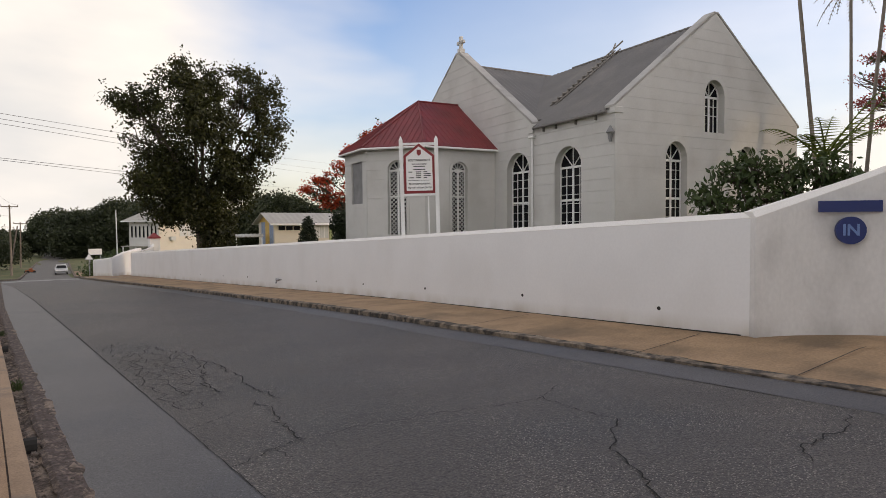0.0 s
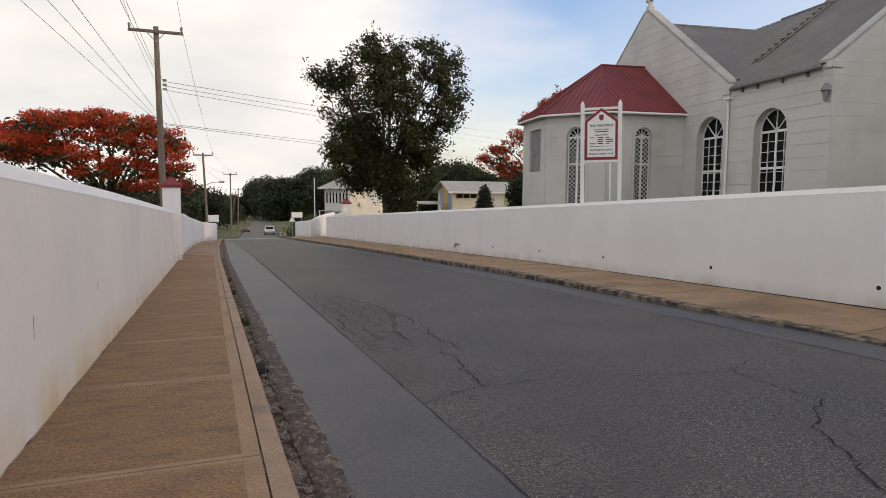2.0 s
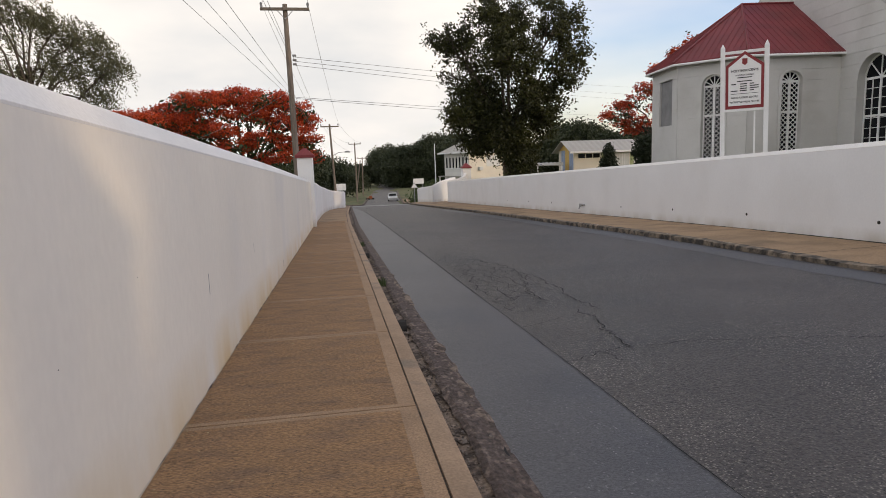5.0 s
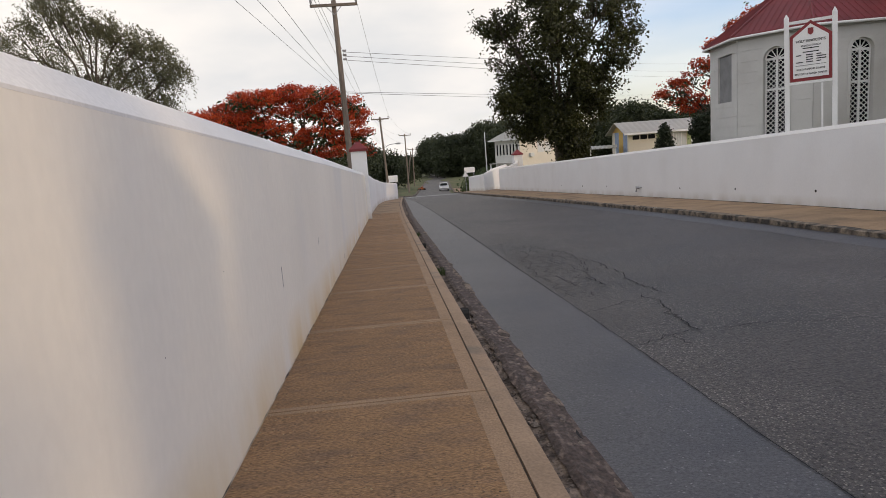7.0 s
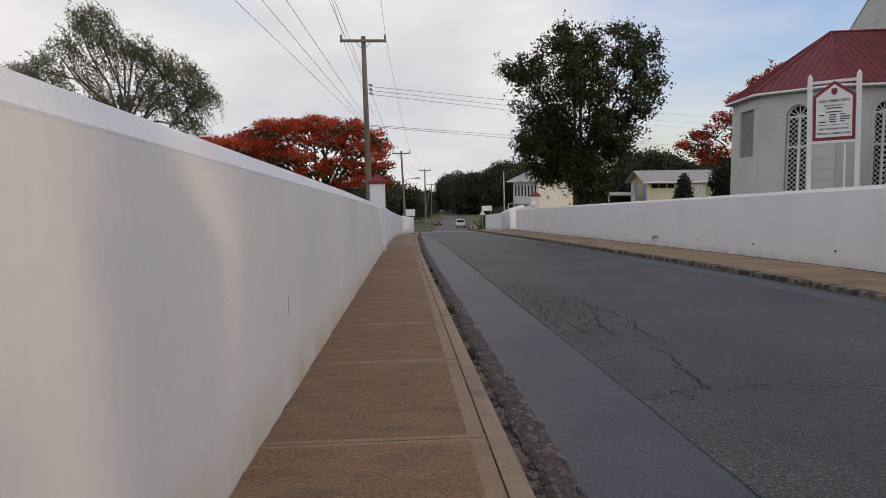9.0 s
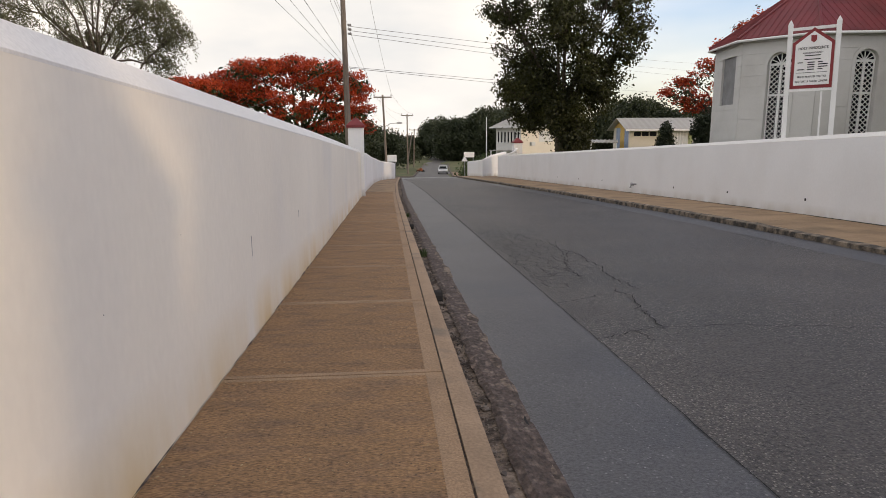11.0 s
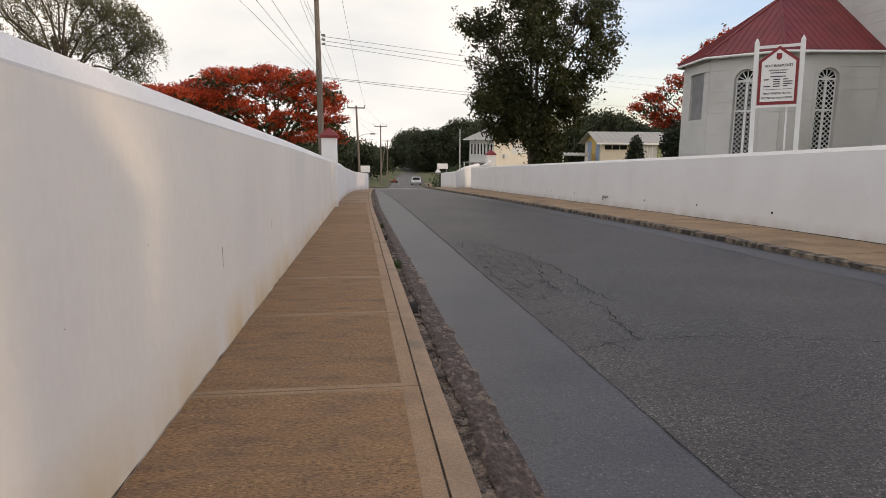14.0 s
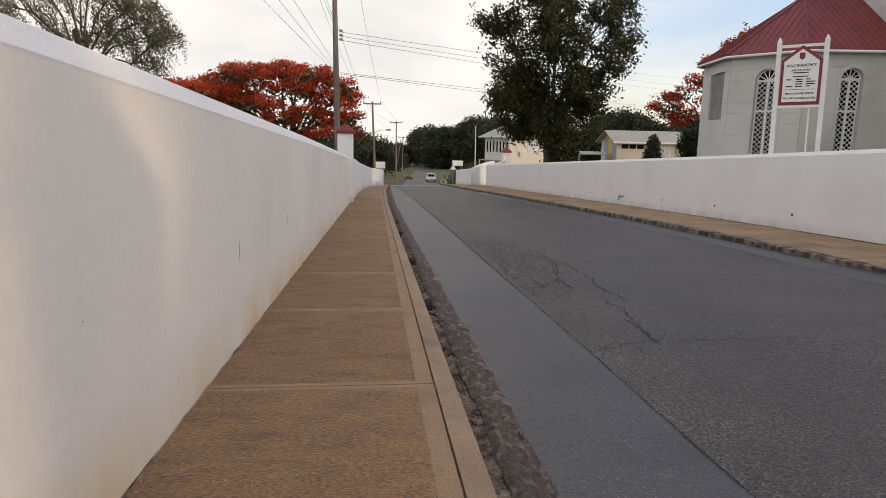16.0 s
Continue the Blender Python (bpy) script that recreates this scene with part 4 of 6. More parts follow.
# wall lamp on the corner
lamp = thing("wall_lamp", "small grey wall lantern on the church corner", "lamp", at=CHURCH @ pose(-0.14, 0.10, 4.82))
bm = bmesh.new()
tube(bm, [(0, 0, -0.28), (0, 0, 0.0), (0, 0, 0.05), (0, 0, 0.28)], [0.05, 0.10, 0.16, 0.03], 10)
part("lantern", bm, M_STONE, lamp)
part("bracket", boxes(((0.05, -0.02, 0.10), (0.139, 0.02, 0.16))), M_STONE, lamp)

# roof ladder
M_LADDER = material("weathered_timber", (0.24, 0.22, 0.20), 0.9, vary=0.25, scale=5)
ladder = thing("roof_ladder", "rusty grey ladder lying on the church roof slope", "ladder", at=CHURCH)


def roof_z(a):
    return 5.66 + (RIDGE2 - 5.66) * (a + 0.16) / 5.28 + 0.06


for k, off in enumerate((-0.17, 0.17)):
    bm = bmesh.new()
    tube(bm, [(1.35, 5.22 + off, roof_z(1.35)), (4.95, 5.40 + off, roof_z(4.95)), (5.35 , 5.42 + off, roof_z(5.35) - 0.02)], 0.035, 6)
    part("rail", bm, M_LADDER, ladder)
for s0, s1 in ((-0.2, 0.28), (0.28, -0.2)):      # hooks that cross above the ridge
    bm = bmesh.new()
    tube(bm, [(4.7, 5.40 + s0, roof_z(4.7) + 0.05), (5.45, 5.40 + s1, roof_z(5.25) + 0.42)], 0.04, 6)
    part("hook", bm, M_LADDER, ladder)
for i in range(12):
    a = 1.5 + i * 0.3
    bm = bmesh.new()
    tube(bm, [(a, 5.22 + (a - 1.35) * 0.05 - 0.2, roof_z(a) + 0.03), (a, 5.22 + (a - 1.35) * 0.05 + 0.2, roof_z(a) + 0.06)], 0.045, 6)
    part("rung", bm, M_LADDER, ladder)

# apse
APSE = [(0.0, 7.80), (-3.64, 7.80), (-5.60, 9.73), (-5.60, 12.63), (-3.64, 14.56), (0.0, 14.56)]
APSE_EAVE, APSE_TOP = 5.10, 7.72


def facet(k):
    (x0, y0), (x1, y1) = APSE[k], APSE[k + 1]
    length = math.hypot(x1 - x0, y1 - y0)
    ux, uy = (x1 - x0) / length, (y1 - y0) / length
    nx, ny = uy, -ux              # inwards
    if (nx * ((x0 + x1) / 2 + 2.0) + ny * ((y0 + y1) / 2 - 11.18)) > 0:
        nx, ny = -nx, -ny
    return length, lambda s, d, z: (x0 + ux * s + nx * d, y0 + uy * s + ny * d, z)


apse_windows = {0: (1.92, 0.40), 1: (1.32, 0.44)}
for k in range(5):
    length, place = facet(k)
    holes = []
    if k in apse_windows:
        c, h = apse_windows[k]
        holes = [arch(c, h, 1.2, 4.06)]
    if k == 2:
        holes = [[(0.55, 2.62), (2.0, 2.62), (2.0, 4.56), (0.55, 4.56)]]
    part("wall", panel([(0.0, -2), (length, -2), (length, APSE_EAVE - 0.02), (0.0, APSE_EAVE - 0.02)], holes, 0.30, place), M_CHURCH, church)
    if k < 3:
        clad([(0.0, 0.3), (length, 0.3), (length, APSE_EAVE - 0.03), (0.0, APSE_EAVE - 0.03)], holes, place)
    if k in apse_windows:
        c, h = apse_windows[k]
        window(church, c, h, 1.2, 4.06, place, lattice=True, rail=2.9, inset=0.12)
        # raised plaster band round the opening
        ring = [[(c + q * math.cos(a), 4.06 + q * math.sin(a)) for q in (h + 0.005, h + 0.13)] for a in (math.pi * i / 14 for i in range(15))]
        ring = [[(c + h + 0.005, 1.2), (c + h + 0.13, 1.2)]] + ring + [[(c - h - 0.005, 1.2), (c - h - 0.13, 1.2)]]
        part("window_surround", sweep([[place(a[0], 0.0, a[1]), place(a[0], -0.06, a[1]), place(b[0], -0.06, b[1]), place(b[0], 0.0, b[1])] for a, b in ring], closed=True),
             M_CHURCH, church)
    if k == 2:
        bm = panel([(0.56, 2.63), (1.99, 2.63), (1.99, 4.55), (0.56, 4.55)], [], 0.08, lambda s, d, z: place(s, d + 0.06, z))
        part("blocked_window", bm, M_STONE, church, "grey blocked window panel")
# apse roof: slopes to a short ridge, with raised seams
TIP, END = Vector((-2.3, 11.18, APSE_TOP)), Vector((0.0, 11.18, APSE_TOP))
over = 0.28
rim = []
for i, (x, y) in enumerate(APSE):
    if i in (0, 5):
        rim.append(Vector((x, y + (-over if i == 0 else over), APSE_EAVE)))
    else:
        d = (Vector((x, y)) - Vector((-2.0, 11.18))).normalized()
        rim.append(Vector((x + d.x * over * 1.15, y + d.y * over * 1.15, APSE_EAVE)))
for k in range(5):
    a, b = rim[k], rim[k + 1]
    top = [TIP, END] if k == 0 else [END, TIP] if k == 4 else [TIP]
    up_q = Vector((0, 0, 0.04))
    bm = bmesh.new()
    ring = [a, b, *top]
    up, dn = [bm.verts.new(p) for p in ring], [bm.verts.new(p - up_q) for p in ring]
    bm.faces.new(up)
    bm.faces.new(dn)
    for i in range(len(ring)):
        j = (i + 1) % len(ring)
        bm.faces.new((up[i], up[j], dn[j], dn[i]))
    part("roof_slope", bm, M_RED_ROOF, church, "dark red metal roof slope")
    # seams run straight up each slope to its edge
    e = (b - a)
    n = int(e.length / 0.24)
    q = ring[2] if k != 4 else TIP
    normal = e.cross(ring[2] - a).normalized()
    if normal.z < 0:
        normal = -normal
    upv = normal.cross(e.normalized())
    if upv.z < 0:
        upv = -upv
    bm = bmesh.new()
    poly = [((p - a).dot(e.normalized()), (p - a).dot(upv)) for p in ring]
    for i in range(1, n):
        s = e.length * i / n
        top_q = 0
        for (s0, q0), (s1, q1) in zip(poly, poly[1:] + poly[:1]):
            if min(s0, s1) <= s <= max(s0, s1) and abs(s1 - s0) > 1e-6:
                top_q = max(top_q, q0 + (q1 - q0) * (s - s0) / (s1 - s0))
        if top_q > 0.1:
            p0, p1 = a + e.normalized() * s + normal * 0.012, a + e.normalized() * s + upv * top_q + normal * 0.012
            tube(bm, [p0, p1], 0.016, 4)
    part("roof_seams", bm, M_RED_ROOF, church)
for p, q in [(p, TIP) for p in rim[1:5]] + [(TIP, END)]:
    bm = bmesh.new()
    tube(bm, [p + Vector((0, 0, 0.02)), q + Vector((0, 0, 0.02))], 0.05, 6)
    part("hip_cap", bm, M_RED_ROOF, church)
bm = bmesh.new()
for a, b in zip(rim, rim[1:]):
    tube(bm, [a - Vector((0, 0, 0.08)), b - Vector((0, 0, 0.08))], 0.05, 8)
part("gutter", bm, M_TRIM, church, "white eaves gutter")


# ---- notice board in the churchyard ----
def text_mesh(text, size, mat, parent, m, width=None, name="lettering"):
    cu = bpy.data.curves.new(name, "FONT")
    cu.body, cu.size, cu.align_x, cu.align_y, cu.extrude = text, size, "CENTER", "CENTER", 0.002
    cu.offset = size * 0.022
    tmp = bpy.data.objects.new(name, cu)
    scene.collection.objects.link(tmp)
    dg = bpy.context.evaluated_depsgraph_get()
    me = bpy.data.meshes.new_from_object(tmp.evaluated_get(dg))
    bpy.data.objects.remove(tmp)
    if width:
        xs_ = [v.co.x for v in me.vertices]
        k = width / (max(xs_) - min(xs_))
        for v in me.vertices:
            v.co.x *= k
    me.materials.clear()
    me.materials.append(mat)
    ob = new(name, me)
    ob.parent = parent
    ob.matrix_basis = m
    return ob


sign_dir = math.degrees(math.atan2(-0.57, 0.82))
board = thing("notice_board", "white church notice board with a red border between two posts", "sign", at=pose(10.54, 14.64, 0.04, 0, -1.2, sign_dir))
for x in (-0.51, 0.50):
    bm = boxes(((x - 0.055, -0.05, slope(15) - 0.1), (x + 0.055, 0.05, 4.02)), bevel=0.008)
    bm2 = bmesh.ops.create_cone(bm, cap_ends=True, segments=4, radius1=0.075, radius2=0.01, depth=0.10, matrix=pose(x, 0, 4.07, 0, 0, 45))
    part("post", bm, M_TRIM, board)
part("top_rail", boxes(((-0.46, -0.025, 3.86), (0.45, 0.025, 3.93))), M_TRIM, board)
PENT = [(-0.44, 2.48), (0.44, 2.48), (0.44, 3.56), (0.0, 3.90), (-0.44, 3.56)]
part("border", panel(PENT, [], 0.05, lambda s, d, z: (s, d - 0.055, z)), M_RED, board, "dark red border")
inner = [(-0.375, 2.555), (0.375, 2.555), (0.375, 3.52), (0.0, 3.815), (-0.375, 3.52)]
part("face", panel(inner, [], 0.012, lambda s, d, z: (s, d - 0.068, z)), M_BOARD, board, "white lettered panel")
part("shelf", boxes(((-0.50, -0.07, 2.41), (0.50, 0.03, 2.465))), M_TRIM, board)
part("stay", boxes(((0.22, -0.02, slope(15) - 0.1), (0.26, 0.02, 2.40))), M_TRIM, board)
front = lambda z, x=0.0: pose(x, -0.0705, z, 90, 0, 0)
part("shield", panel([(-0.06, 3.60), (-0.06, 3.72), (0.06, 3.72), (0.06, 3.60), (0.0, 3.55)], [], 0.004, lambda s, d, z: (s, d - 0.073, z)), M_RED, board, "small red shield")
text_mesh("HOLY INNOCENTS", 0.085, M_BLACK, board, front(3.42), 0.62)
text_mesh("ANGLICAN CHURCH", 0.055, M_BLACK, board, front(3.31), 0.42)
for z, w in ((3.25, 0.34), (3.16, 0.34)):
    part("small_line", boxes(((-w / 2, -0.0725, z - 0.011), (w / 2, -0.069, z + 0.011))), M_BLACK, board)
for z, cuts in ((3.09, ((-0.31, -0.2), (-0.1, 0.05), (0.12, 0.22))), (3.035, ((-0.1, 0.05), (0.12, 0.32))), (2.98, ((-0.1, 0.05), (0.12, 0.32))), (2.925, ((-0.31, -0.16), (-0.1, 0.05), (0.12, 0.22)))):
    for a, b in cuts:
        part("small_line", boxes(((a, -0.0725, z - 0.012), (b, -0.069, z + 0.012))), M_BLACK, board)
part("small_line", boxes(((-0.32, -0.0725, 2.845), (0.32, -0.069, 2.855))), M_BLACK, board)
text_mesh("MULTI-PURPOSE CENTRE", 0.06, M_BLACK, board, front(2.75), 0.60)
text_mesh("RECTORY & PARISH CENTRE", 0.06, M_BLACK, board, front(2.64), 0.68)

# painted signs on the gate wall
sd = math.degrees(math.atan2(-0.60, 0.52))
gate_sign = thing("gate_sign", "blue disc reading IN below a blue bar on the wall", "sign", at=pose(9.93, 3.46, 0, 0, 0, sd))
bm = bmesh.new()
tube(bm, [(0, -0.025, 1.49), (0, 0.03, 1.49)], 0.19, 32)
part("disc", bm, M_BLUE, gate_sign, "round blue disc")
text_mesh("IN", 0.22, M_BLUE_TEXT, gate_sign, pose(0, -0.0275, 1.49, 90, 0, 0))
part("bar", boxes(((-0.40, -0.02, 1.745), (0.38, 0.03, 1.90))), M_BLUE, gate_sign, "plain blue painted bar")

# weep holes and a short pipe in the churchyard wall
for y, z in ((6.04, 0.20), (9.5, 0.10), (13.46, -0.08), (17.0, -0.23), (20.5, -0.39), (27.7, -0.68), (31.2, -0.83), (35.1, -1.0)):
    x = along(WALL_R, y)
    bm = bmesh.new()
    tube(bm, [(x - 0.005, y, z), (x + 0.05, y, z)], 0.034, 10)
    tagged(part("weep_hole", bm, M_HOLE), "small dark drain hole in the white wall", "drain", group="weep holes")
x = along(WALL_R, 24)
bm = bmesh.new()
tube(bm, [(x + 0.05, 24.0, -0.55), (x - 0.12, 24.0, -0.57), (x - 0.14, 24.0, -0.70)], 0.05, 8)
tube(bm, [(x - 0.02, 23.75, -0.53), (x - 0.02, 24.25, -0.53)], 0.03, 8)
tagged(part("drain_pipe", bm, M_METAL), "short grey pipe stub with a tap on the wall", "pipe")

# hairline cracks and chips in the near wall's paint
for y, z, w, h in ((4.67, 0.54, 0.006, 0.15), (10.75, -0.25, 0.007, 0.10), (2.2, 0.80, 0.005, 0.004), (3.1, 0.95, 0.004, 0.005), (7.2, 0.5, 0.004, 0.09)):
    tagged(part("wall_crack", boxes(((LEFT_WALL_X - 0.01, y, z), (LEFT_WALL_X + 0.002, y + w, z + h))), M_STONE), "thin dark crack in white wall paint", "crack", group="wall cracks")


# near-black strip along the churchyard wall's foot, and joints in the near pavement
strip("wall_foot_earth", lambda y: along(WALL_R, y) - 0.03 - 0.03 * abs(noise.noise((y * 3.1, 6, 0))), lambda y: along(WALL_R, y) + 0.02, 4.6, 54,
      lambda f, y: 0.160 + 0.02 * f, M_HOLE, "near-black line along the foot of the wall", "dirt", d=0.15, cross=2)
# thin dark brown strip of uneven width where the near wall meets the slabs
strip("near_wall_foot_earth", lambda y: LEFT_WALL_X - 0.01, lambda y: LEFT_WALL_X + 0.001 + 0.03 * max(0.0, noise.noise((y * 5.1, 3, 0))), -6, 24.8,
      lambda f, y: 0.138 - 0.012 * f, M_WET, "thin dark brown line along the foot of the wall", "dirt", d=0.1, cross=2)
for x0, y0, x1, y1 in ((7.55, 3.1, 9.2, 3.0), (7.3, 5.2, 9.05, 5.15), (7.55, 9.1, 9.3, 9.05)):
    bm = bmesh.new()
    rows = []
    for k in range(9):
        f = k / 8
        x, y = x0 + (x1 - x0) * f, y0 + (y1 - y0) * f
        a, b = along(KERB_R, y) + 0.16, 9.0 if y < 3.9 else along(WALL_R, y) + 0.1
        g = min(1, (x - a) / (b - a))
        z = slope(y) + along(KERB_H, y) + 0.03 * g + (0.135 - along(KERB_H, y)) * g + 0.012
        rows.append([(x, y - 0.006 - 0.004 * (k % 2), z), (x, y + 0.006, z)])
    tagged(part("pavement_joint", sweep(rows), M_HOLE), "dark joint across the brown concrete pavement", "joint", group="pavement joints")

# weeds in the gutter
def weed(x, y, n, seed):
    rnd = random.Random(seed)
    bm = bmesh.new()
    z = slope(y) - 0.01
    for _ in range(n):
        a, r, h = rnd.uniform(0, 6.28), rnd.uniform(0, 0.07), rnd.uniform(0.05, 0.14)
        px, py = x + r * math.cos(a), y + 2.2 * r * math.sin(a)
        b = rnd.uniform(0, 6.28)
        dx, dy = math.cos(b) * 0.006, math.sin(b) * 0.006
        lx, ly = rnd.uniform(-0.06, 0.06), rnd.uniform(-0.06, 0.06)
        bm.faces.new([bm.verts.new(q) for q in ((px - dx, py - dy, z), (px + dx, py + dy, z), (px + lx * 0.5 + dx, py + ly * 0.5, z + h * 0.7), (px + lx, py + ly, z + h))])
    tagged(part_raw("weed", bm, L_SHRUB), "small tuft of green weeds in the gutter", "weed", group="gutter weeds")


footway_crumbs(23, 320)
weed(0.66, 9.4, 55, 1)
weed(0.66, 16.5, 40, 3)


# ---- trees ----
def scatter(name, centres, size, mat, parent, rng, long=1.6, hang=0.0, label="", kind=""):
    """Many small leaves, each a bent lozenge, as one mesh."""
    n = len(centres)
    c = np.asarray(centres, float)
    d = rng.normal(size=(n, 3))
    d[:, 2] -= hang * 2
    d /= np.linalg.norm(d, axis=1)[:, None]
    s = np.cross(d, rng.normal(size=(n, 3)))
    s /= np.linalg.norm(s, axis=1)[:, None]
    w = size * rng.uniform(0.6, 1.3, (n, 1))
    verts = np.stack([c - d * w * long / 2, c + s * w / 2, c + d * w * long / 2, c - s * w / 2], 1).reshape(-1, 3)
    faces = np.arange(n * 4).reshape(-1, 4)
    me = bpy.data.meshes.new(name)
    me.from_pydata(verts.tolist(), [], faces.tolist())
    me.materials.append(mat)
    ob = new(name, me)
    ob.parent = parent
    if label:
        ob["label"] = label
    if kind:
        ob["kind"] = kind
    return ob


def inside(rng, lobe, n, shell=0.35):
    """Points in an ellipsoid lobe (x, y, z, rx, ry, rz), thicker towards its skin."""
    d = rng.normal(size=(n, 3))
    d /= np.linalg.norm(d, axis=1)[:, None]
    r = rng.uniform(shell, 1, (n, 1)) ** 0.6
    return np.array(lobe[:3]) + d * r * np.array(lobe[3:])


def limbs(bm, base, lobes, fork, r0, rng, twigs=7, lean=(0, 0), sides=7, sag=0.0, fine=1.0, low=0.75):
    """Trunk, limbs to the lobes and twigs within them. Returns twig ends."""
    base = np.array(base, float)
    top = base + np.array([lean[0], lean[1], fork])
    tube(bm, [base - np.array([0, 0, 0.3]), base + np.array([0, 0, 0.15]), base + (top - base) * 0.5 + rng.normal(0, 0.08, 3), top], [r0 * 1.35, r0 * 1.1, r0 * 0.95, r0 * 0.8], sides)
    ends = []
    for lobe in lobes:
        c = np.array(lobe[:3])
        start = base + (top - base) * rng.uniform(low, 1.0)
        mid = start + (c - start) * 0.5 + np.array([0, 0, 0.12 * np.linalg.norm(c - start)]) + rng.normal(0, 0.25, 3)
        q = max(0.05, r0 * 0.42)
        tube(bm, [start, start * 0.55 + mid * 0.45 + rng.normal(0, 0.12, 3), mid, mid * 0.5 + c * 0.5 + rng.normal(0, 0.15, 3), c], [q, q * 0.8, q * 0.6, q * 0.45, q * 0.3], 6)
        for p in inside(rng, lobe, twigs, 0.6):
            a = mid + (c - mid) * rng.uniform(0.2, 1.0)
            m = (a + p) / 2 + rng.normal(0, 0.15, 3) + np.array([0, 0, 0.1 - sag])
            tube(bm, [a, m, p], [q * 0.28 * fine, q * 0.18 * fine, 0.012 * fine], 4, caps=False)
            ends.append(p)
    return ends


def clumps(rng, lobes, density, spread, per, gap=0.0, scale=0.45, flat=1.0):
    """Leaf places in clumps through the lobes, with holes where the noise is low."""
    out = []
    for lobe in lobes:
        n = int(density * (lobe[3] * lobe[4] * lobe[5]) ** (2 / 3))
        for p in inside(rng, lobe, n):
            if noise.noise(Vector(p) * scale) < gap:
                continue
            k = max(3, int(per * rng.uniform(0.5, 1.5)))
            out.append(p + rng.normal(size=(k, 3)) * np.array([spread, spread, spread * flat]))
    return np.concatenate(out)


def view_lobes(base, rows, px, deep=0.9):
    """Lobes given as (right, up, half width, half height) about a trunk seen across the line from the walker's place."""
    bx, by = base[0], base[1]
    d = math.hypot(bx, by)
    rx, ry = by / d, -bx / d
    rng = random.Random(int(px))
    out = []
    for r, up, hw, hh in rows:
        back = rng.uniform(-1, 1) * hw * 0.8
        out.append((bx + rx * r + bx / d * back, by + ry * r + by / d * back, up, hw, hw * deep, hh))
    return out


# big dark tree beyond the churchyard
rng = np.random.default_rng(11)
base = (13.15, 46.3)
K = 0.0404
rows = [((px - 345) * K * 1.0, 0.22 + (440 - py) * K * 0.975, rx * K * 0.95, ry * K) for px, py, rx, ry in
        ((330, 148, 58, 40), (415, 150, 50, 38), (222, 182, 34, 20), (262, 215, 48, 44), (462, 178, 34, 24), (452, 250, 42, 42), (350, 225, 66, 52), (290, 290, 56, 44),
         (400, 300, 56, 44), (262, 332, 34, 26), (412, 345, 30, 30), (346, 362, 50, 40), (374, 412, 30, 30), (362, 405, 34, 34), (238, 245, 24, 24), (345, 180, 50, 44), (300, 345, 26, 22), (284, 376, 34, 24), (300, 318, 40, 34), (250, 172, 36, 28), (470, 215, 34, 40), (440, 165, 46, 36))]
lobes = view_lobes(base, rows, 3)


def sprays(rng, lobes, density, spread, per, gap, scale, over=0.22):
    """Leaf sprays through the lobes, thinning out past their skin, with small holes between."""
    out = []
    for lobe in lobes:
        n = int(density * (lobe[3] * lobe[4] * lobe[5]) ** (2 / 3))
        c, r = np.array(lobe[:3]), np.array(lobe[3:])
        for _ in range(n):
            d = rng.normal(size=3)
            d /= np.linalg.norm(d)
            f = rng.uniform(0.2, 1) ** 0.6 + max(0.0, rng.normal(0, over))
            p = c + d * f * r
            if noise.noise(Vector(p) * scale) + 0.5 * noise.noise(Vector(p) * scale * 2.3) < gap:
                continue
            k = max(4, int(per * rng.uniform(0.4, 1.6)))
            way = d * 0.28 + rng.normal(0, 0.22, 3)
            steps_ = rng.uniform(-1, 1, (k, 1))
            out.append(p + steps_ * way * 1.2 + rng.normal(size=(k, 3)) * spread)
    return np.concatenate(out)


big_tree = thing("tree", "tall dark green broadleaf tree with an open ragged crown", "tree", at=pose(0, 0, 0))
bm = bmesh.new()
ends = limbs(bm, (*base, yard(*base)), lobes, 4.6, 0.36, rng, 14)
part_raw("trunk", bm, M_BARK, big_tree, smooth=True)
pts = sprays(rng, lobes[:9] + lobes[14:16] + lobes[19:], 165, 0.12, 14, 0.11, 0.9, 0.13)
low = sprays(rng, lobes[9:14] + lobes[16:19], 200, 0.2, 16, -0.35, 0.7, 0.12)
core = sprays(rng, lobes[6:9], 80, 0.2, 15, -0.1, 0.7, 0.0)
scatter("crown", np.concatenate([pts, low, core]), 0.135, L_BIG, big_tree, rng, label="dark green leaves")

# spreading flame tree behind the near wall
rng = np.random.default_rng(4)
base = (-6.6, 50.0)
rows = [(-7.2, 5.0, 2.2, 0.5), (-5.0, 5.6, 2.2, 0.6), (-2.6, 6.2, 2.2, 0.65), (-0.4, 6.7, 2.0, 0.6), (1.6, 6.3, 1.9, 0.6), (3.4, 5.8, 1.7, 0.6), (4.6, 4.9, 1.3, 0.7),
        (4.6, 3.6, 1.2, 0.7), (-3.6, 4.9, 2.4, 0.6), (2.6, 4.6, 1.8, 0.7), (0.2, 5.3, 2.4, 0.6), (3.2, 3.0, 1.4, 0.6), (-5.8, 4.6, 2.2, 0.5), (5.0, 2.2, 1.2, 0.8), (1.2, 3.4, 1.6, 0.5), (-2.0, 4.0, 2.2, 0.5), (-0.6, 2.8, 1.8, 0.5), (2.4, 2.0, 1.6, 0.6), (-4.4, 3.8, 2.0, 0.5)]
lobes = view_lobes(base, rows, 8, 1.3)
flame = thing("flame_tree", "wide umbrella-shaped tree covered in scarlet flowers", "tree")
bm = bmesh.new()
limbs(bm, (*base, yard(*base)), lobes, 3.4, 0.33, rng, 10)
part_raw("trunk", bm, M_BARK, flame, smooth=True)
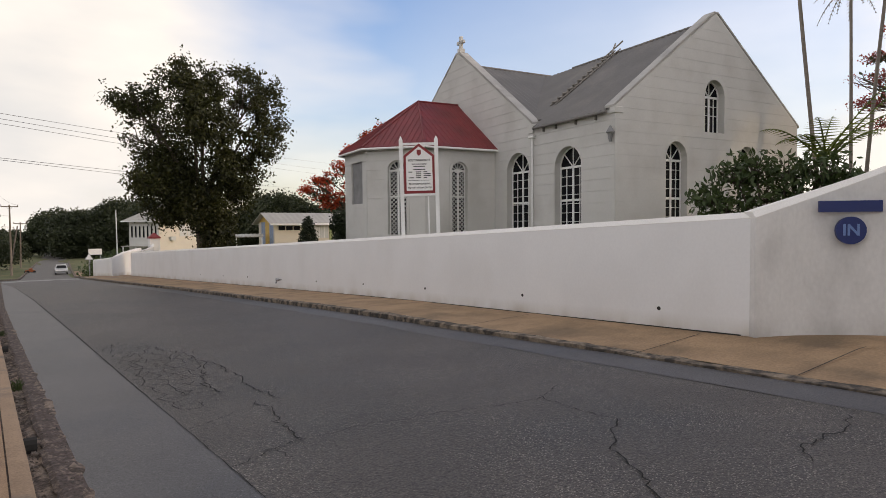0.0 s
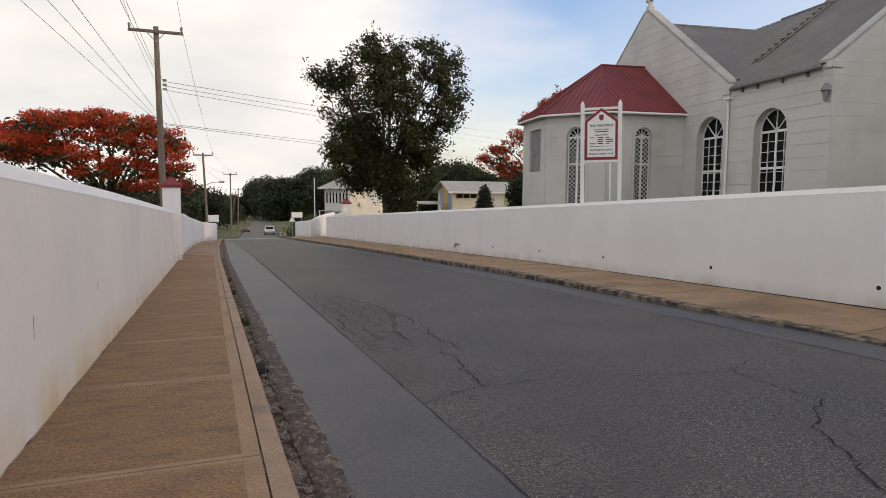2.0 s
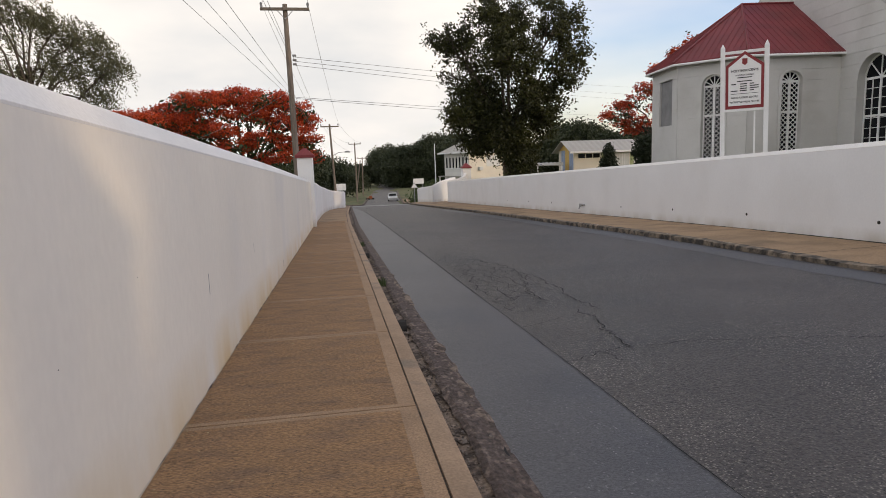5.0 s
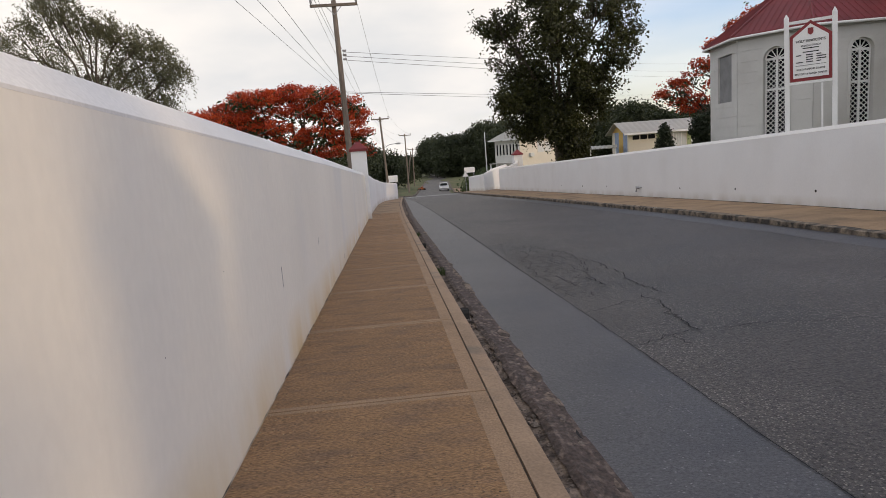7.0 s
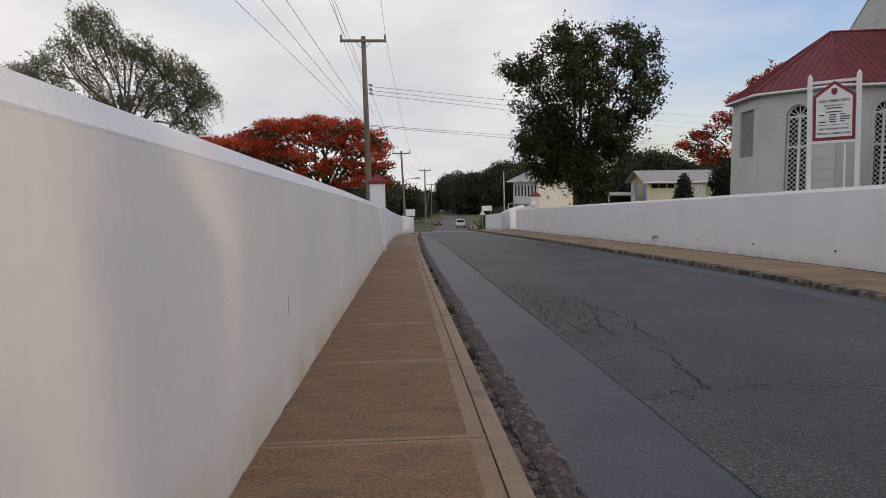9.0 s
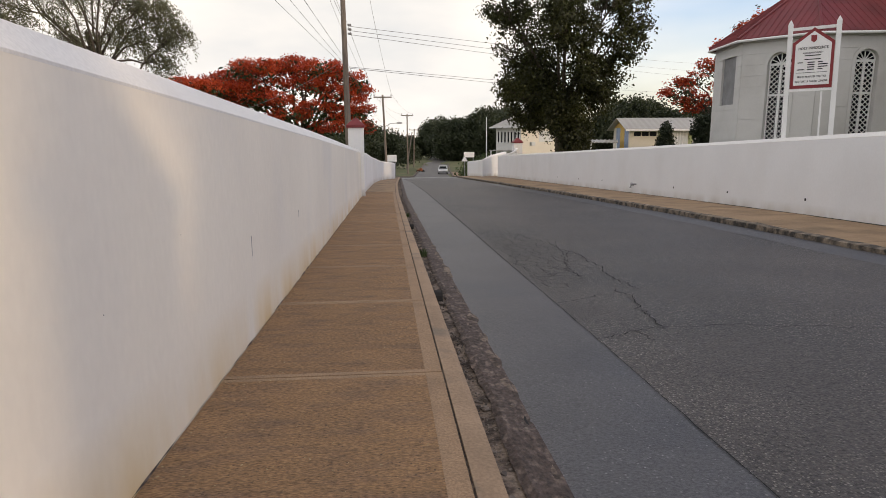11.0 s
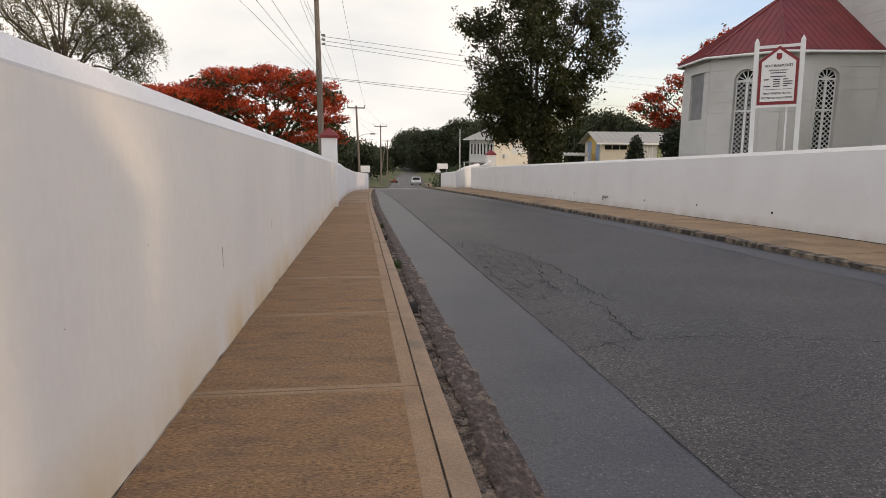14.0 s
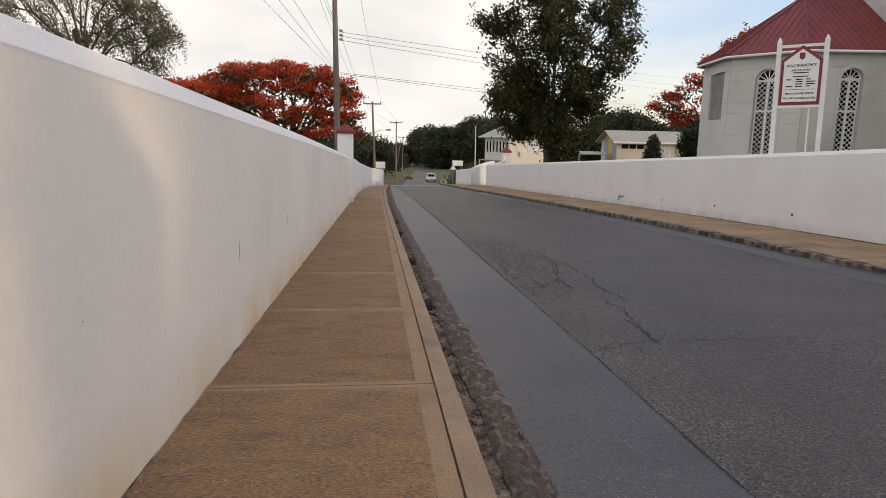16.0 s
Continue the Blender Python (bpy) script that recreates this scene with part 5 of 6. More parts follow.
scatter("blossom", clumps(rng, lobes, 125, 0.2, 20, gap=-0.02, scale=0.9, flat=0.45) + np.array([0, 0, 0.14]), 0.115, L_RED, flame, rng, 1.3, label="scarlet blossom")
scatter("foliage", clumps(rng, lobes, 18, 0.3, 9, gap=-0.1, flat=0.6) - np.array([0, 0, 0.25]), 0.16, L_FERN, flame, rng, 2.2, label="fine dark green foliage")

# second flame tree behind the apse
rng = np.random.default_rng(9)
base = (29.6, 52.6)
rows = [(-4.9, 5.0, 0.8, 0.45), (-4.3, 5.9, 0.9, 0.5), (-3.6, 4.3, 0.9, 0.45), (-2.6, 3.6, 1.0, 0.5), (-3.4, 5.2, 1.0, 0.5), (-2.6, 6.2, 1.2, 0.6), (-1.4, 7.2, 1.2, 0.6), (-0.2, 8.8, 1.2, 0.6), (1.1, 10.1, 1.2, 0.6), (-1.8, 4.4, 0.9, 0.5), (-0.6, 5.6, 1.0, 0.5), (0.2, 4.2, 1.2, 0.6), (2.4, 11.0, 1.1, 0.55)]
lobes = view_lobes(base, rows, 5)
flame2 = thing("flame_tree", "scarlet flowering tree leaning out behind the church apse", "tree")
bm = bmesh.new()
limbs(bm, (*base, yard(*base)), lobes, 4.0, 0.28, rng, 7)
part_raw("trunk", bm, M_BARK, flame2, smooth=True)
scatter("blossom", clumps(rng, lobes, 100, 0.2, 13, gap=-0.1, scale=0.9, flat=0.55), 0.15, L_RED, flame2, rng, 1.3, label="scarlet blossom")
scatter("foliage", clumps(rng, lobes, 18, 0.3, 8) - np.array([0, 0, 0.3]), 0.15, L_FERN, flame2, rng, 2.2)

# feathery grey tree behind the near wall
rng = np.random.default_rng(21)
base = (-14.5, 36.6)
rows = [(-6.8, 7.9, 1.2, 0.6), (-5.6, 8.3, 1.1, 0.7), (-4.4, 9.2, 1.1, 0.7), (-3.2, 10.4, 1.2, 0.8), (-2.6, 11.2, 1.0, 0.5), (-1.6, 10.2, 1.1, 0.7), (-0.6, 9.6, 1.0, 0.6), (0.6, 9.4, 1.0, 0.5), (1.6, 8.9, 0.9, 0.5),
        (2.4, 8.1, 0.9, 0.6), (2.9, 7.1, 0.7, 0.7), (0.4, 8.0, 1.1, 0.6), (-1.6, 8.6, 1.2, 0.7), (-3.6, 8.0, 1.2, 0.7), (-0.2, 6.9, 1.1, 0.6), (1.6, 6.8, 0.9, 0.7), (-5.0, 7.2, 1.2, 0.6), (-2.4, 7.0, 1.2, 0.6), (1.9, 5.6, 0.8, 0.7)]
lobes = view_lobes(base, [(r * 0.97 + 0.15, u * 0.985 + 0.05 - 0.04 * max(0, u - 8.5), w * 0.95, h) for r, u, w, h in rows], 6)
grey_tree = thing("tree", "feathery grey-green tree with thin drooping twigs", "tree")
bm = bmesh.new()
ends = limbs(bm, (*base, yard(*base)), lobes, 8.6, 0.22, rng, 18, lean=(-1.4, 0), sag=0.02, fine=0.5, low=0.4)
part_raw("trunk", bm, M_BARK, grey_tree, smooth=True)
pts = []
for p in ends:
    if noise.noise(Vector(p) * 0.55) < -0.22:
        continue
    for k in range(8):
        q = np.array(p) + rng.normal(0, 0.20, 3)
        way = np.array([rng.normal(0.34, 0.26), rng.normal(0.12, 0.26), rng.normal(-0.22, 0.2)])
        for i in range(13):
            pts.append(q + way * i * 0.085 + rng.normal(0, 0.05, 3) - np.array([0, 0, 0.004 * i * i]))
scatter("crown", np.array(pts), 0.052, L_NEEDLE, grey_tree, rng, 3.6, hang=0.35, label="thin grey-green needles")


# woods in the distance
def woods(name, rows, seed, size, density, mat, label):
    rng = np.random.default_rng(seed)
    pts = []
    for x, y, half, high in rows:
        z0 = yard(x, y)
        lobes = [(x + rng.uniform(-1, 1) * half * 0.6, y + rng.uniform(-1, 1) * half * 0.5, z0 + high * rng.uniform(0.55, 0.9), half * 0.5, half * 0.5, high * rng.uniform(0.15, 0.26)) for _ in range(7)]
        lobes += [(x + rng.uniform(-1, 1) * half * 0.7, y, z0 + high * 0.32, half * 0.6, half * 0.4, high * 0.32) for _ in range(4)]
        pts.append(clumps(rng, lobes, density, size * 1.3, 9, gap=-0.35, scale=0.2))
    ob = scatter(name, np.concatenate(pts), size, mat, None, rng, 1.4)
    return tagged(ob, label, "trees", kind="stuff")


woods("far_wood", [(20, 225, 9, 11.6), (28, 205, 12, 15.0), (34, 200, 11, 16.0), (38, 205, 12, 14.6), (24, 235, 12, 13.5), (48, 190, 11, 14), (9, 250, 9, 7.5), (-1, 235, 9, 6.5), (56, 180, 11, 11.5), (66, 160, 10, 10.5)], 31, 0.46, 20, L_FAR,
      "dark rounded trees massed at the end of the road")
woods("roadside_trees", [(-5, 128, 5, 8.6), (-1.0, 142, 5, 8.6), (-12, 120, 7, 8.4), (-22, 125, 9, 8), (4, 175, 5, 6), (-36, 130, 10, 9)], 32, 0.34, 18, L_FAR, "green trees along the road beyond the bend")
woods("wood_behind_houses", [(30, 112, 7, 10.4), (41, 108, 8, 11.6), (52, 102, 8, 11.2), (46, 106, 7, 11.6), (57, 98, 7, 11.2), (62, 96, 8, 11.0), (72, 88, 9, 10.0), (47, 92, 5, 8.5), (84, 80, 9, 10.5), (25, 122, 7, 11), (36, 118, 7, 11)], 33, 0.34, 20, L_FAR, "green trees standing behind the houses")
woods("verge_bushes", [(14.5, 92, 2.5, 2.6), (16, 100, 3, 3.2), (11.5, 84, 1.6, 1.6), (10.2, 72, 1.2, 1.3), (18, 112, 4, 3), (-6, 104, 4, 2.4), (-9, 96, 4, 2.2), (0.5, 118, 2.5, 1.4), (8.6, 69.5, 0.8, 0.9)], 34, 0.22, 16, L_SHRUB, "low green bushes on the roadside verges")


# clipped shrubs and hedge in the churchyard
def shrub(name, x, y, half, high, label, mat, seed, size=0.10, cone=False, category="shrub"):
    rng = np.random.default_rng(seed)
    ob = thing(name, label, category)
    z0 = yard(x, y)
    if cone:
        lobes = [(x, y, z0 + high * f, half * (1.05 - f) ** 0.6, half * (1.05 - f) ** 0.6, high * 0.16) for f in (0.1, 0.25, 0.4, 0.55, 0.7, 0.84, 0.93)]
    else:
        lobes = [(x + rng.uniform(-1, 1) * half * 0.6, y + rng.uniform(-1, 1) * half * 0.5, z0 + high * rng.uniform(0.3, 0.8), half * 0.5, half * 0.5, high * 0.25) for _ in range(9)]
    bm = bmesh.new()
    tube(bm, [(x, y, z0 - 0.2), (x, y, z0 + high * 0.5)], [0.08, 0.04], 6)
    for lobe in lobes:
        tube(bm, [(x, y, z0 + high * 0.15), lobe[:3]], [0.05, 0.015], 4)
    part_raw("stem", bm, M_BARK, ob)
    scatter("leaves", clumps(rng, lobes, 240, size, 12, gap=-0.6), size, mat, ob, rng, 1.7)
    return ob


shrub("clipped_shrub", 23.1, 50.0, 1.25, 3.85, "dark green shrub clipped to a cone", L_HEDGE, 41, cone=True)
shrub("hedge_tree", 24.45, 46.1, 1.15, 4.4, "dark dense evergreen beside the apse", L_HEDGE, 42, 0.14)


def broad_leaf_shrub(name, label, spots, seed, size, mat):
    rng = np.random.default_rng(seed)
    ob = thing(name, label, "shrub")
    bm = bmesh.new()
    pts = []
    bx = sum(s[0] for s in spots) / len(spots)
    by = sum(s[1] for s in spots) / len(spots)
    z0 = yard(bx, by)
    for x, y, z, r in spots:
        tube(bm, [(bx, by, z0 - 0.1), ((bx + x) / 2, (by + y) / 2, (z0 + z) / 2 + 0.2), (x, y, z)], [0.06, 0.04, 0.02], 5)
        for p in inside(rng, (x, y, z, r, r, r * 0.7), 34, 0.5):
            tube(bm, [(x, y, z - r * 0.3), p], [0.015, 0.008], 3, caps=False)
            pts.append(np.array(p) + rng.normal(size=(9, 3)) * 0.13)
    part_raw("stem", bm, M_BARK, ob)
    scatter("leaves", np.concatenate(pts), size, mat, ob, rng, 2.8, hang=0.25)
    return ob


broad_leaf_shrub("mango_shrub", "bushy dark green shrub with long leaves before the church", [(16.75, 9.4, 2.3, 0.55), (17.1, 8.9, 2.9, 0.6), (17.4, 8.5, 3.1, 0.6), (17.8, 7.8, 3.0, 0.65), (17.6, 8.3, 2.4, 0.7), (18.1, 7.1, 2.9, 0.6), (18.3, 6.6, 2.6, 0.5), (17.0, 9.1, 2.0, 0.6), (18.0, 7.4, 2.2, 0.7)], 51, 0.085, L_SHRUB)


def frond(bm, root, heading, length, rise, droop, width, leaves=15):
    """One palm frond: a bowed rib with paired leaflets."""
    root = Vector(root)
    out = Vector((math.cos(heading), math.sin(heading), 0))
    side = Vector((-out.y, out.x, 0))
    spine = [root + out * length * f * (1 - 0.25 * droop * f) + Vector((0, 0, length * (rise * f - droop * f * f))) for f in (i / leaves for i in range(leaves + 1))]
    for i in range(1, leaves + 1):
        p, d = spine[i], (spine[i] - spine[i - 1]).normalized()
        w = width * math.sin(math.pi * min(1, 0.15 + 0.85 * i / leaves)) + 0.05
        for s in (-1, 1):
            tip = p + side * s * w + d * w * 0.55 - Vector((0, 0, w * 0.35))
            bm.faces.new([bm.verts.new(v) for v in (p - d * 0.02, p + d * 0.035, tip)])
    tube(bm, spine, [0.03 * (1 - 0.85 * i / leaves) + 0.004 for i in range(leaves + 1)], 4, caps=False)


def palm(foot, bend, crown, r, label, seed, fronds, length, mat=L_PALM):
    rng = random.Random(seed)
    ob = thing("palm_tree", label, "palm", group="palms beside the church")
    foot, crown = Vector(foot), Vector(crown)
    bm = bmesh.new()
    n = 14
    path = [foot.lerp(crown, i / n) + Vector(bend) * math.sin(math.pi * i / n) for i in range(n + 1)]
    tube(bm, path, [r * (1.5 if i == 0 else 1.05 - 0.35 * i / n) for i in range(n + 1)], 8)
    part_raw("trunk", bm, M_PALM_BARK, ob, smooth=True)
    for k in range(fronds):
        bm = bmesh.new()
        frond(bm, crown, 2 * math.pi * k / fronds + rng.uniform(-0.2, 0.2), length * rng.uniform(0.8, 1.1), rng.uniform(0.1, 0.7), rng.uniform(0.6, 1.1), length * 0.22)
        part_raw("frond", bm, mat, ob)
    return ob


palm((28.35, 11.0, yard(28, 11)), (0.15, 0.1, 0), (27.85, 12.4, 15.5), 0.095, "tall thin palm with a bare grey trunk", 1, 11, 2.3)
skirted = palm((28.65, 10.2, yard(28, 10)), (0.05, 0.0, 0), (28.60, 10.35, 11.95), 0.075, "slender palm with a drooping feathery crown", 2, 13, 1.7)
palm((28.72, 9.95, yard(28, 10)), (-0.05, 0.05, 0), (29.15, 8.9, 15.0), 0.08, "tall thin palm with a bare grey trunk", 3, 11, 2.2)
palm((29.0, 9.15, yard(28, 9)), (0.0, 0.0, 0), (29.35, 8.2, 15.4), 0.08, "tall thin palm with a bare grey trunk", 4, 11, 2.2)
rnd = random.Random(12)
for k in range(16):              # dry bare fronds hanging under the crown
    bm = bmesh.new()
    frond(bm, (28.60, 10.33, 11.1 + rnd.uniform(-0.15, 0.15)), 6.283 * k / 16, rnd.uniform(1.1, 1.6), rnd.uniform(0.0, 0.35), rnd.uniform(0.45, 0.9), 0.10, 12)
    part_raw("dry_frond", bm, M_PALM_BARK, skirted)
# low yellow-green palm
low_palm = thing("areca_palm", "low clump palm with bright yellow-green fronds", "palm")
rnd = random.Random(6)
for k in range(13):
    bm = bmesh.new()
    frond(bm, (21.9 + rnd.uniform(-0.15, 0.15), 8.55 + rnd.uniform(-0.15, 0.15), 3.6), rnd.uniform(0, 6.28), rnd.uniform(1.6, 2.4), rnd.uniform(1.0, 1.5), rnd.uniform(0.3, 0.8), 0.42)
    part_raw("frond", bm, L_PALM, low_palm)
bm = bmesh.new()
for k in range(5):
    a = k * 1.26
    tube(bm, [(21.9 + 0.12 * math.cos(a), 8.55 + 0.12 * math.sin(a), yard(21.9, 8.55) - 0.1), (21.9 + 0.05 * math.cos(a), 8.55 + 0.05 * math.sin(a), 3.7)], [0.07, 0.05], 6)
part_raw("stems", bm, M_PALM_BARK, low_palm)

# palm out of view, added so its trunk throws a stripe on the left wall
palm((22.8, -13.85, yard(22.8, -13.85)), (0.0, 0.0, 0), (22.8, -13.85, 14.0), 0.30, "unseen stout palm with a smooth grey trunk, added to cast shade near the entrance", 9, 15, 3.0)

# unseen tall bare-stemmed tree, added so that its crown shades the upper gable
rng = np.random.default_rng(81)
base = (45.0, -1.4)
lobes = [(base[0] + rng.uniform(-2.6, 2.6), base[1] + rng.uniform(-2.6, 2.6), z, 1.9, 1.9, 1.2) for z in (11.4, 11.7, 12.0, 12.6, 13.0, 13.4, 14.0, 14.3, 14.8, 15.4, 16.0)]
shade_tree = thing("tree", "unseen tall green tree with a bare stem and high crown, added for shade", "tree")
bm = bmesh.new()
limbs(bm, (*base, yard(*base)), lobes, 9.6, 0.34, rng, 6)
part_raw("trunk", bm, M_BARK, shade_tree, smooth=True)
scatter("crown", sprays(rng, lobes, 90, 0.2, 14, -0.2, 0.7, 0.15), 0.2, L_BIG, shade_tree, rng, label="dark green leaves")

for x, y, turn in ((31.0, -7.0, 70), (38.5, -10.5, 200)):     # unseen broadleaf copies beyond the entrance, added to keep sky light off the gable
    copy_thing(big_tree, Matrix.Translation((x, y, yard(x, y) - yard(13.15, 46.3))) @ pose(0, 0, 0, 0, 0, turn) @ Matrix.Translation((-13.15, -46.3, 0)))

# thin red-flowering tree and a dark conifer by the near gate
rng = np.random.default_rng(61)
base = (41.6, 9.2)
rows = [(r, u, w, h) for r, u, w, h in ((-4.6, 8.2, 1.3, 0.35), (-3.6, 9.4, 1.4, 0.35), (-4.0, 10.8, 1.2, 0.3), (-2.6, 11.8, 1.4, 0.35), (-2.9, 8.6, 1.4, 0.35), (-1.6, 10.2, 1.5, 0.35), (-1.2, 12.9, 1.5, 0.35),
        (-1.0, 8.0, 1.4, 0.35), (0.2, 13.8, 1.5, 0.4), (0.0, 11.4, 1.5, 0.4), (0.6, 9.2, 1.5, 0.4), (1.6, 12.5, 1.5, 0.4), (-3.4, 7.0, 1.3, 0.3), (-2.0, 6.4, 1.4, 0.3), (1.2, 14.9, 1.4, 0.4), (-4.9, 9.6, 0.8, 0.3))]
lobes = view_lobes(base, rows, 7)
red_tree = thing("flowering_tree", "sparse tree with layered dull red flower sprays", "tree")
bm = bmesh.new()
limbs(bm, (*base, yard(*base)), lobes, 5.0, 0.25, rng, 16)
part_raw("trunk", bm, M_BARK, red_tree, smooth=True)
scatter("blossom", clumps(rng, lobes, 84, 0.2, 15, gap=-0.15, scale=0.9, flat=0.5), 0.095, L_DULLRED, red_tree, rng, 1.3, label="dull red blossom")
scatter("foliage", clumps(rng, lobes, 12, 0.2, 8, flat=0.5), 0.13, L_FERN, red_tree, rng, 2.0)

rng = np.random.default_rng(71)
conifer = thing("conifer", "dense dark green conifer behind the gate pillar", "tree")
bx, by = 24.5, 3.9
lobes = [(bx + rng.uniform(-0.3, 0.3), by + rng.uniform(-0.3, 0.3), z, r, r, 0.9) for z, r in ((3.0, 1.3), (4.2, 1.55), (5.4, 1.7), (6.6, 1.75), (7.8, 1.7), (9.0, 1.6), (10.2, 1.4), (11.4, 1.1), (12.6, 0.7))]
lobes += [(bx + 1.5 * math.cos(a), by + 1.5 * math.sin(a), z, 0.6, 0.6, 0.6) for a, z in ((0.3, 5), (1.4, 6.5), (2.5, 5.8), (3.4, 7.4), (4.4, 8.6), (5.3, 6.2), (2.2, 9.0), (3.0, 4.2))]
bm = bmesh.new()
limbs(bm, (bx, by, yard(bx, by)), lobes, 6.0, 0.22, rng, 6)
part_raw("trunk", bm, M_BARK, conifer)
scatter("crown", clumps(rng, lobes, 165, 0.18, 13, gap=-0.4), 0.085, L_HEDGE, conifer, rng, 2.6, hang=0.2, label="dark green needles")


# unseen conifer copies round the near entrance, added to shade left wall and gable
for x, y, turn in ((23.0, -11.2, 40), (23.6, -9.2, 200), (23.1, -7.2, 95), (23.8, -5.2, 10), (23.2, -3.2, 250), (23.9, -1.2, 130), (23.2, 1.0, 300), (22.6, -16.6, 75), (22.9, -18.8, 170),
                   (40.5, -1.6, 160)):
    copy_thing(conifer, Matrix.Translation((x, y, 0)) @ pose(0, 0, 0, 0, 0, turn) @ Matrix.Diagonal((1, 1, 0.6 if x < 30 else 1.0, 1)) @ Matrix.Translation((-bx, -by, 0)))


M_LOUVRE = material("pale_louvre", (0.52, 0.53, 0.52), 0.7, vary=0.08)

# ---- utility poles and wires ----
def utility_pole(x, y, top, lean, arm, label, lamp=False, heading=0.0, r=0.15, mat=None):
    z0 = yard(x, y)
    ob = thing("utility_pole", label, "pole", group="utility poles along the road", at=pose(x, y, z0))
    h = top - z0
    bm = bmesh.new()
    tube(bm, [(0, 0, -0.3), (lean * 0.5, 0, h * 0.5), (lean, 0, h)], [r * 1.1, r * 0.92, r * 0.72], 10)
    part_raw("pole", bm, mat or M_POLE, ob, smooth=True)
    if arm:
        part("crossarm", boxes(((lean - arm, -0.22, h - 0.34), (lean + arm, -0.11, h - 0.20)), bevel=0.01), M_POLE, ob)
        for s in (-1, 1):
            bm = bmesh.new()
            tube(bm, [(lean + s * (arm - 0.06), -0.165, h - 0.20), (lean + s * (arm - 0.06), -0.165, h - 0.10), (lean + s * (arm - 0.06), -0.165, h + 0.0), (lean + s * (arm - 0.06), -0.165, h + 0.06)], [0.03, 0.06, 0.065, 0.03], 8)
            part("insulator", bm, M_STONE, ob)
            bm = bmesh.new()
            tube(bm, [(lean + s * arm * 0.35, -0.17, h - 0.3), (lean, -0.12, h - 0.75)], 0.02, 5)
            part("brace", bm, M_METAL, ob)
    if lamp:
        bm = bmesh.new()
        tube(bm, [(lean * 0.6, 0, h * 0.62), (lean + 0.9, 0, h * 0.66), (lean + 1.7, 0, h * 0.665)], 0.04, 6)
        part("lamp_arm", bm, M_METAL, ob)
        part("lamp_head", boxes(((lean + 1.6, -0.1, h * 0.655), (lean + 2.2, 0.1, h * 0.675)), bevel=0.02), M_METAL, ob)
    return ob


P1, P2, P3, P4 = (-1.88, 34.0), (0.10, 75.0), (3.9, 115.0), (6.5, 150.0)
pole1 = utility_pole(*P1, 9.62, -0.12, 1.22, "weathered wooden utility pole with a crossarm behind the wall", r=0.17)
for k, z in enumerate((8.5, 8.28, 8.06)):
    part("insulator", boxes(((0.10, -0.05, z), (0.30, 0.05, z + 0.1)), bevel=0.02), M_STONE, pole1)
utility_pole(*P2, 6.05, -0.35, 1.05, "leaning wooden utility pole with a crossarm and lamp", lamp=True)
utility_pole(*P3, 5.15, 0.0, 1.1, "straight wooden utility pole with a crossarm")
utility_pole(*P4, 2.8, 0.2, 1.2, "distant wooden utility pole with a crossarm")
utility_pole(4.4, 140.0, 2.0, 1.4, 0, "leaning bare wooden pole propping the next")
utility_pole(11.55, 71.1, 3.35, -0.05, 0, "thin pale wooden post without wires", r=0.065, mat=M_LOUVRE)
utility_pole(-6.6, -14.0, 10.2, 0.0, 1.2, "wooden utility pole with a crossarm behind the wall")


def wire(a, b, sag, r=0.012):
    a, b = Vector(a), Vector(b)
    bm = bmesh.new()
    tube(bm, [a.lerp(b, i / 16) - Vector((0, 0, sag * 4 * (i / 16) * (1 - i / 16))) for i in range(17)], r, 4)
    return tagged(part_raw("power_line", bm, M_WIRE), "thin grey overhead wire strung between poles", "cable", group="overhead wires")


def beyond(a, b, y):
    """The point at y on the line from a through b."""
    f = (y - a[1]) / (b[1] - a[1])
    return tuple(a[i] + (b[i] - a[i]) * f for i in range(3))


for a, b in (((-2.0, 33.9, 4.95), (-4.24, 15, 6.36)), ((-2.0, 33.9, 5.1), (-3.53, 15, 6.35)), ((-2.0, 33.9, 5.4), (-2.9, 15, 6.34)),
             ((-2.0, 33.9, 7.3), (-2.36, 20.5, 7.8)), ((-2.0, 33.9, 7.5), (-2.25, 20.5, 8.0)), ((-3.05, 33.85, 9.62), (-2.9, 25, 9.75)), ((-0.82, 33.85, 9.62), (-0.85, 25, 9.75))):
    wire(a, beyond(a, b, -14), 0.05, 0.009)
for z, far in ((7.01, (69.1, 133.5, 16.3)), (6.8, (69.0, 133.6, 14.7)), (6.6, (69.0, 133.6, 13.5)), (4.96, (68.9, 133.6, 10.0)), (4.9, (68.8, 133.6, 8.9))):
    wire((-1.72, 34.0, z), far, 0.3, 0.012)
for dx, z1, z2 in ((-1.16, 9.62, 6.05), (1.16, 9.62, 6.05), (0.1, 5.0, 2.7), (0.12, 5.2, 2.9), (0.1, 7.4, 4.4)):
    wire((P1[0] - 0.1 + dx, 34.1, z1), (P2[0] - 0.3 + dx * 0.9, 75, z2), 0.55, 0.009)
    wire((P2[0] - 0.3 + dx * 0.9, 75, z2), (P3[0] + dx * 0.9, 115, z2 - 0.9), 0.5, 0.012)
# a low service wire falls from the first pole to the wall side
wire((-2.0, 33.9, 5.3), (-8.0, 38, 3.0), 0.2)


